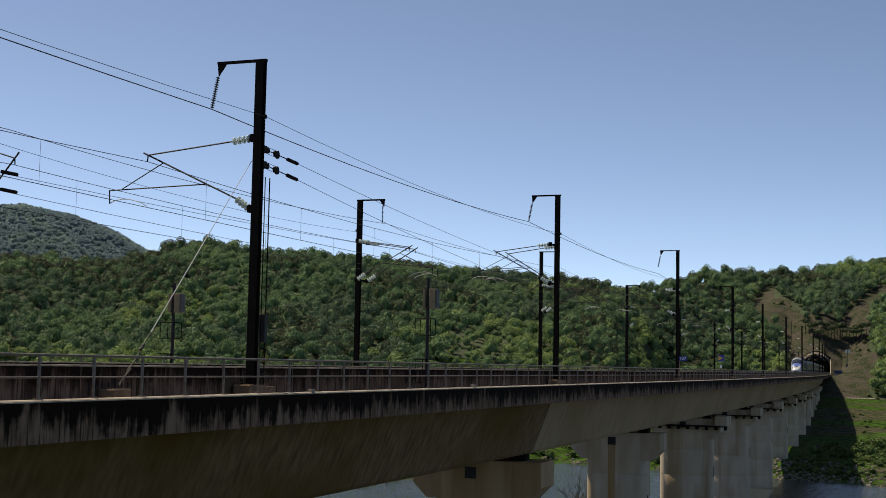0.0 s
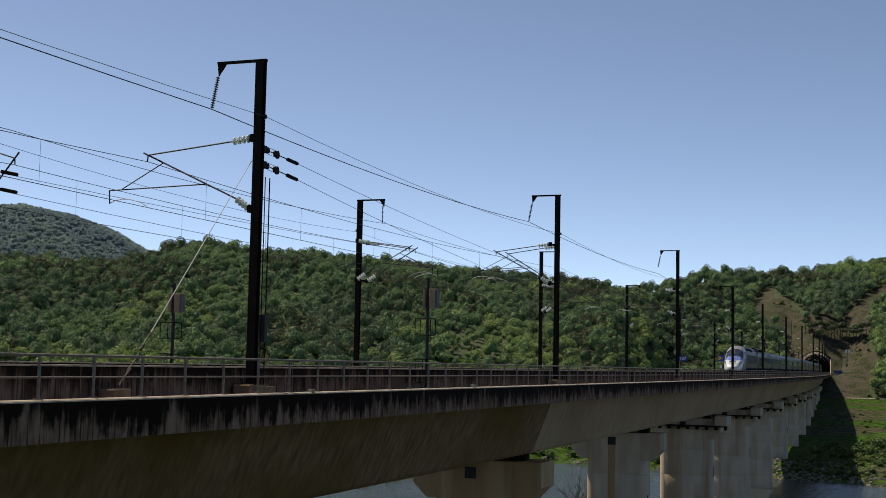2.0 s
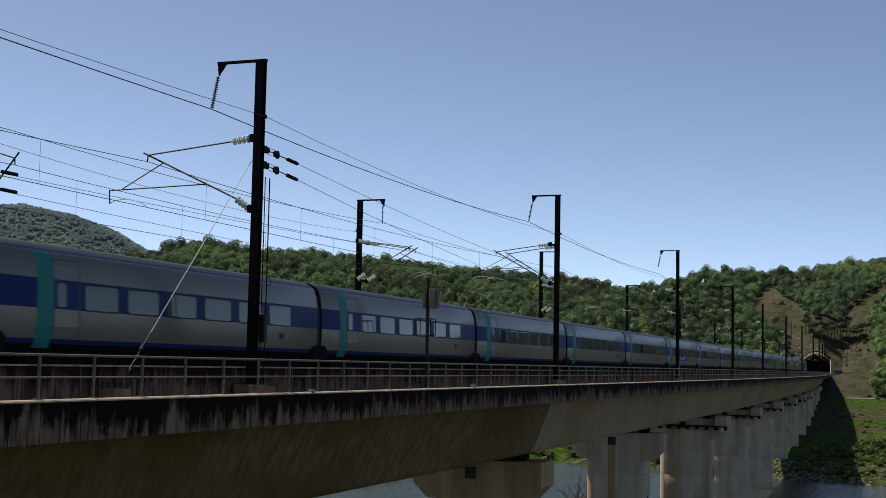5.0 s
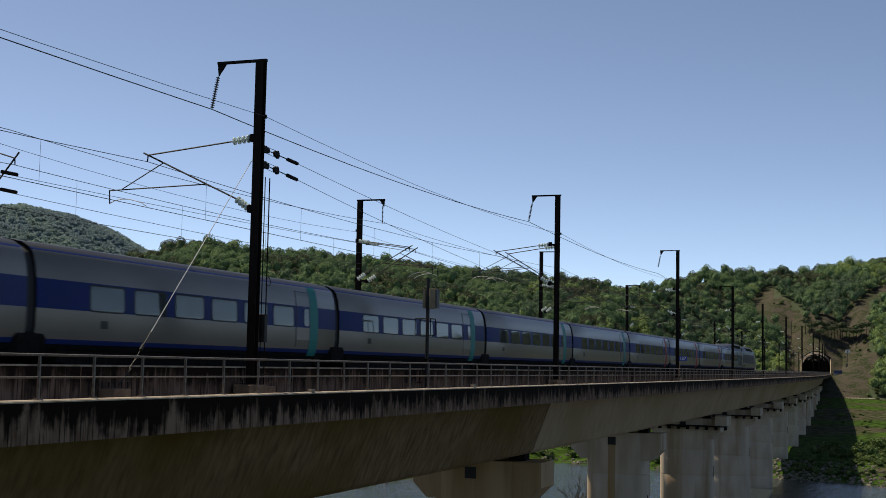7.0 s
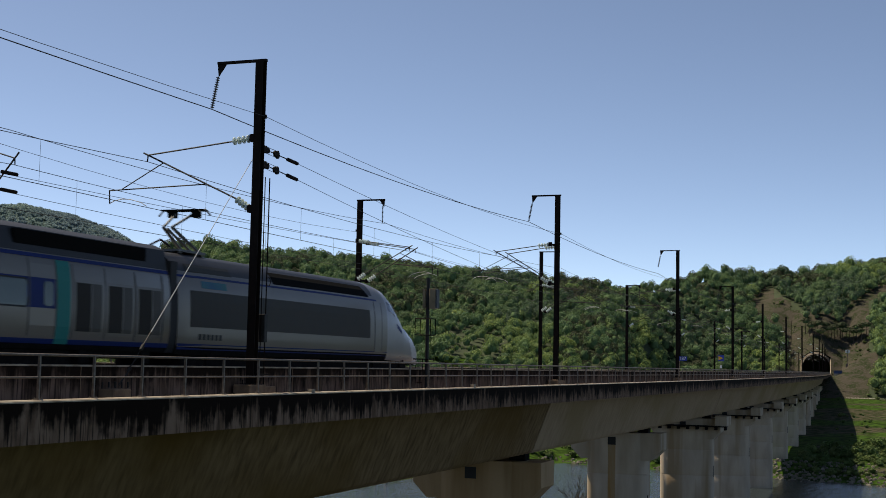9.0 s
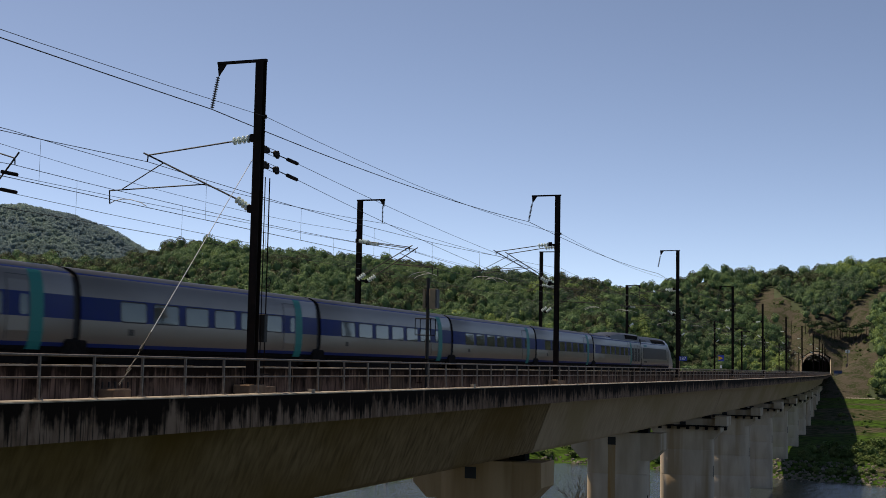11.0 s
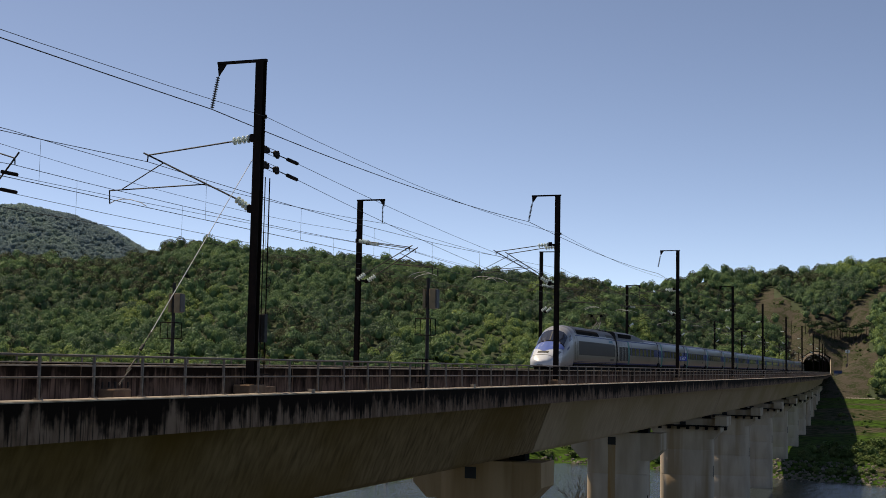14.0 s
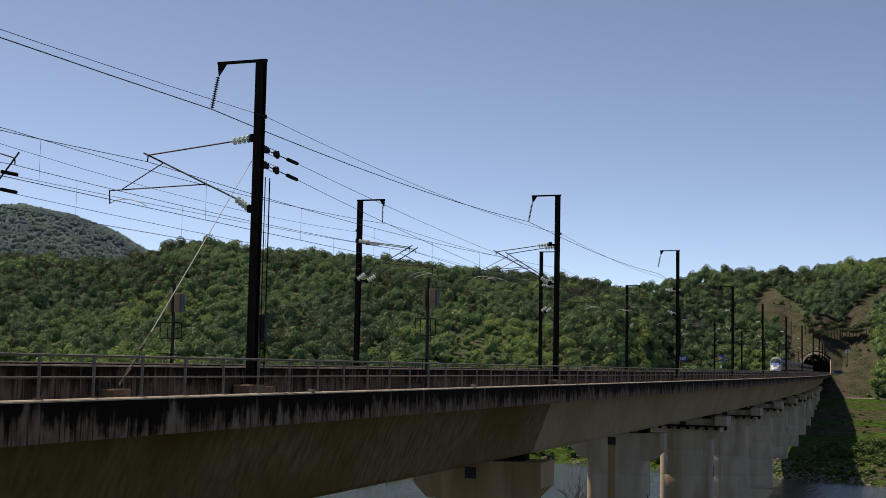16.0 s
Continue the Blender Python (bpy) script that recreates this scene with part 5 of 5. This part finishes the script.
def make_woods():
    rng = random.Random(11)
    protos = [crown(rng, 315, 9, grain=0.071) for _ in range(6)]
    places, pines, young = [], [], []
    tries, taken = 0, set()
    while tries < 90000 and len(places) + len(pines) + len(young) < 6000:
        tries += 1
        az = rng.uniform(0.2, 42.5)
        r = math.sqrt(rng.uniform(400 ** 2, 840 ** 2))
        if r > lerp(az, RIDGE_R) + 25:
            continue
        x, y = -r * math.sin(radians(az)), r * math.cos(radians(az))
        z = surface(x, y)
        if z < -15 or bare(x, y) or (az < 10.5 and r < 614):
            continue
        if (abs(x - (CX - bend(y))) < 14 and y < PORTAL_S + 12) or (1.9 < az < 5.0 and r < 701):
            continue
        big = 1.1 if az < 10.5 else 1.0
        cell = (int(x / (3.9 * big)), int(y / (3.9 * big)))
        if cell in taken:
            continue
        taken.add(cell)
        size = big * rng.choice((1.9, 2.3, 2.7, 3.1, 3.6)) * rng.uniform(0.9, 1.1) * (0.85 + 0.4 * max(0, noise.noise(Vector((x * 0.02, y * 0.02, 1.0)))))
        if 17.5 < az < 20.5 and r < 520 and rng.random() < 0.6:
            size *= 0.45
        hf = rng.uniform(1.0, 1.35)
        low = 430 if az > 12 else 605
        up = (r - low) / max(lerp(az, RIDGE_R) - low, 1)
        conifer = noise.noise(Vector((x * 0.022, y * 0.022, 8.0))) > (0.42 if az > 12 else 0.55) - 0.5 * up and rng.random() < 0.6
        fresh = noise.noise(Vector((x * 0.016, y * 0.016, 5.0))) + rng.uniform(-0.2, 0.2) > 0.75 * up - 0.12
        (pines if conifer else young if fresh else places).append((x, y, z + size * 0.8 * hf + rng.uniform(-0.8, 2.4), size, hf, rng.random() * 6.28, rng.randrange(6)))
    woods("forest", places, protos, [LEAF, CORE], "dense spring-green broadleaf forest on the hills", "forest")
    woods("young_wood", young, protos, [YOUNG, CORE], "fresh yellow-green broadleaf trees low on the hillside", "forest")
    woods("conifer_wood", pines, protos, [PINE, CORE], "patches of darker pines among the hillside wood", "forest")
    # wooded slope on the open side of the line, mirrored in the windows
    thin = [crown(rng, 60, 6, grain=0.17) for _ in range(4)]
    side = []
    for _ in range(900):
        az, r = rng.uniform(-40.0, 0.0), rng.uniform(560, 840)
        x, y = -r * math.sin(radians(az)), r * math.cos(radians(az))
        side.append((x, y, surface(x, y) + 3.0, rng.uniform(4.0, 6.5), 1.2, rng.random() * 6.28, rng.randrange(4)))
    woods("forest", side, thin, [PINE, PINE], "dark wood on the slope across the river", "forest")
    # mountain behind
    mp = []
    far = [crown(rng, 56, 6, grain=0.17) for _ in range(4)]
    PEAK = [(30.0, 0.03), (32.0, 0.06), (33.28, 0.080), (34.69, 0.0944), (36.36, 0.1045), (38.44, 0.1106), (40.5, 0.105), (44.0, 0.095), (50.0, 0.06)]
    b = Build()
    azs = steps(28.0, 52.0, 0.4)
    rs = steps(1250, 2050, 25)

    def mount(az, r):
        top = lerp(az, PEAK) * 1900 - 6
        z = -20 + (top + 20) * smooth01((r - 1250) / 700) if r < 1950 else top - (r - 1950) * 0.2
        x, y = -r * math.sin(radians(az)), r * math.cos(radians(az))
        return x, y, z + 14 * noise.noise(Vector((x * 0.006, y * 0.006, 2.0))) * smooth01((1950 - r) / 200)
    for a in azs:
        b.v += [mount(a, r) for r in rs]
    n = len(rs)
    b.f = [(i * n + j, i * n + n + j, i * n + n + j + 1, i * n + j + 1) for i in range(len(azs) - 1) for j in range(n - 1)]
    b.m = [0] * len(b.f)
    tagged(part("mountain", b, FARLEAF, smooth=True), "wooded mountain far behind the hills, tinted pale blue for haze", "mountain", kind="structure")
    for _ in range(3000):
        az, r = rng.uniform(32.0, 41.0), math.sqrt(rng.uniform(1550 ** 2, 1965 ** 2))
        x, y, z = mount(az, r)
        mp.append((x, y, z + 2.0, rng.uniform(3.2, 6.2), 0.9, rng.random() * 6.28, rng.randrange(4)))
    woods("mountain_wood", mp, far, [FARLEAF, FARLEAF], "woodland on a far mountain, tinted blue-green for haze", "forest")
    # shrubs on banks and slopes
    bush = [crown(rng, 120, 5, grain=0.14) for _ in range(4)]
    bp = []
    for _ in range(1300):
        az = rng.uniform(-3, 24)
        r = lerp(az, BANK) + rng.uniform(3, 45) ** 1.0
        x, y = -r * math.sin(radians(az)), r * math.cos(radians(az))
        if abs(x - (CX - bend(y))) < 5 or rng.random() < 0.45:
            continue
        s = rng.uniform(0.35, 1.3)
        bp.append((x, y, surface(x, y) + s * 0.4, s, 0.8, rng.random() * 6.28, rng.randrange(4)))
    for _ in range(1500):
        az = rng.uniform(-1, 7)
        r = rng.uniform(300, 760) if rng.random() < 0.35 else rng.uniform(614, 770)
        x, y = -r * math.sin(radians(az)), r * math.cos(radians(az))
        if abs(x - (CX - bend(y))) < 9 or 598 < r < 611:
            continue
        if r < 598 and (rng.random() < 0.6 or noise.noise(Vector((x * 0.03, y * 0.03, 7.0))) < 0.12):
            continue
        if r > 611 and bare(x, y) and noise.noise(Vector((x * 0.05, y * 0.05, 4.0))) < 0.2 + 0.25 * rng.random():
            continue
        s = rng.uniform(0.25, 0.8) + 1.1 * rng.random() ** 4
        bp.append((x, y, surface(x, y) + s * 0.4, s, 0.8, rng.random() * 6.28, rng.randrange(4)))
    for bx, by, n in ((-13.0, 287.0, 16), (-10.0, 309.0, 14), (-19.0, 300.0, 8), (-6.0, 296.0, 10)):
        for _ in range(n):
            x, y, s = bx + rng.gauss(0, 2.2), by + rng.gauss(0, 4.0), rng.uniform(0.8, 2.1)
            bp.append((x, y, surface(x, y) + s * 0.5, s, 1.0, rng.random() * 6.28, rng.randrange(4)))
    woods("shrubs", bp, bush, [SCRUB, SCRUB], "low green shrubs on the river bank and slopes", "shrub")
    # stones along the water's edge
    st = Build()
    for k in range(850):
        az = rng.uniform(-2, 26) if k < 420 else rng.uniform(1.4, 6.5)
        r = lerp(az, BANK) + (rng.uniform(-5, 10) * rng.random() if k < 420 else rng.uniform(-5, 15))
        x, y = -r * math.sin(radians(az)), r * math.cos(radians(az))
        z, s = max(surface(x, y), WATER_Z - 0.1), rng.uniform(0.1, 0.45)
        j = lambda: rng.uniform(0.7, 1.2)
        st.add([(x - s * j(), y - s * j(), z - 0.1), (x + s * j(), y - s * j(), z - 0.1), (x + s * j(), y + s * j(), z - 0.1), (x - s * j(), y + s * j(), z - 0.1),
                (x - s * 0.6 * j(), y - s * 0.5 * j(), z + s * 0.7), (x + s * 0.5 * j(), y - s * 0.6, z + s * 0.6), (x + s * 0.5, y + s * 0.6 * j(), z + s * 0.8), (x - s * 0.6, y + s * 0.5, z + s * 0.55)],
               [(4, 5, 6, 7), (0, 1, 5, 4), (1, 2, 6, 5), (2, 3, 7, 6), (3, 0, 4, 7)])
    tagged(part("stones", st, SHINGLE), "pale grey boulders and shingle at the water's edge", "stones", kind="stuff")
    # pines above the tunnel mouth
    for i in range(20):
        az = 2.2 + 0.125 * i + rng.uniform(-0.05, 0.05)
        r = lerp(az, [(2.2, 680), (3.0, 690), (3.5, 687), (4.0, 681), (5.0, 690)]) + rng.uniform(-3, 5)
        x, y = -r * math.sin(radians(az)), r * math.cos(radians(az))
        tree("pine_tree", x, y, surface(x, y), rng.uniform(6.5, 9.0), rng.uniform(3.2, 4.4), rng, PINE, "dark pine tree with bare trunk above the tunnel", "pines above the tunnel")
    for az, r, h, w in ((5.6, 778, 11, 5.4), (5.35, 776, 10, 4.6), (5.85, 777, 10, 4.8)):
        x, y = -r * math.sin(radians(az)), r * math.cos(radians(az))
        tree("broadleaf_tree", x, y, surface(x, y) - 0.5, h, w, rng, LEAF, "broad leafy tree on the ridge", "trees on the ridge")


def tree(name, x, y, z, h, w, rng, leaf, label, group):
    t = thing(name, pose(x, y, z), label, "tree", group)
    tr = Build().tube([(0, 0, -0.5), (0.1, 0, h * 0.4), (0.0, 0.1, h * 0.85)], h * 0.028, 7, 0, h * 0.008)
    for i in range(6):
        a, e = rng.random() * 6.28, rng.uniform(0.35, 0.75)
        tr.tube([(0, 0, h * e), (w * 0.45 * math.cos(a), w * 0.45 * math.sin(a), h * (e + 0.12))], h * 0.011, 5, 0, h * 0.004)
    part("trunk", tr, BARK, t)
    flat = "pine" in name
    n = 3 if not flat else 2
    V = Build()
    for i in range(n):
        q, cv, cf = crown(rng, 900 if not flat else 500, 8)
        zc = h * (0.78 if flat else 0.30 + 0.36 * i / max(n - 1, 1) * 1.3)
        sx = w * (0.62 if not flat else 0.72)
        ox, oy = rng.uniform(-0.3, 0.3) * w, rng.uniform(-0.3, 0.3) * w
        sz = h * (0.24 if not flat else 0.23)
        tf = lambda p: (p[0] * sx + ox, p[1] * sx + oy, p[2] * sz + zc)
        V.add([tf(p) for p in q], [(3 * k, 3 * k + 1, 3 * k + 2) for k in range(len(q) // 3)], 0)
        V.add([tf(p) for p in cv], [tuple(dict.fromkeys(int(u) for u in f)) for f in cf], 1)
    part("crown", V, [leaf, CORE], t)


make_woods()


def make_bare_shrub():
    rng = random.Random(4)
    t = thing("bare_tree", pose(-38.8, 150.0, -22.0), "leafless thin-branched tree standing by the water", "tree")
    b = Build()

    def grow(p, d, ln, r, depth):
        q = p + d * ln
        b.tube([p, q], r, 5, 0, r * 0.6)
        if depth == 0:
            return
        for _ in range(4 if depth > 1 else 3):
            e = (d + Vector((rng.gauss(0, 0.5), rng.gauss(0, 0.5), rng.gauss(0.15, 0.25)))).normalized()
            grow(p.lerp(q, rng.uniform(0.5, 1.0)), e, ln * rng.uniform(0.55, 0.8), r * 0.55, depth - 1)
    grow(Vector((0, 0, 0)), Vector((0.02, 0, 1)), 4.5, 0.14, 4)
    part("branches", b, BARK, t)


make_bare_shrub()


# ---- what moves ----
# seconds, and where the low end of each train stands along the line
RUN_A = [(0.0, 320.3), (1.0, 250.5), (2.0, 179.9), (3.0, 107.4), (4.0, 35.4), (5.0, -37.2), (6.0, -111.0), (7.0, -185.2), (8.0, -258.3), (9.0, -331.2), (10.0, -404.2), (12.0, -550.2), (14.0, -696.2), (16.0, -842.2)]
RUN_B = [(0.0, -850.0), (5.0, -750.0), (8.0, -565.0), (9.2, -432.0), (10.0, -343.0), (11.3, -199.3), (12.5, -67.3), (13.5, 43.7), (14.0, 98.6), (15.0, 209.0), (16.0, 320.4)]


def motions():
    for cars, run, lat in ((TRAIN_A, RUN_A, 2.5), (TRAIN_B, RUN_B, -2.5)):
        for ob, d, turned in cars:
            walk(ob, [(t, car_pose(s + d, lat, turned)) for t, s in run])


motions()
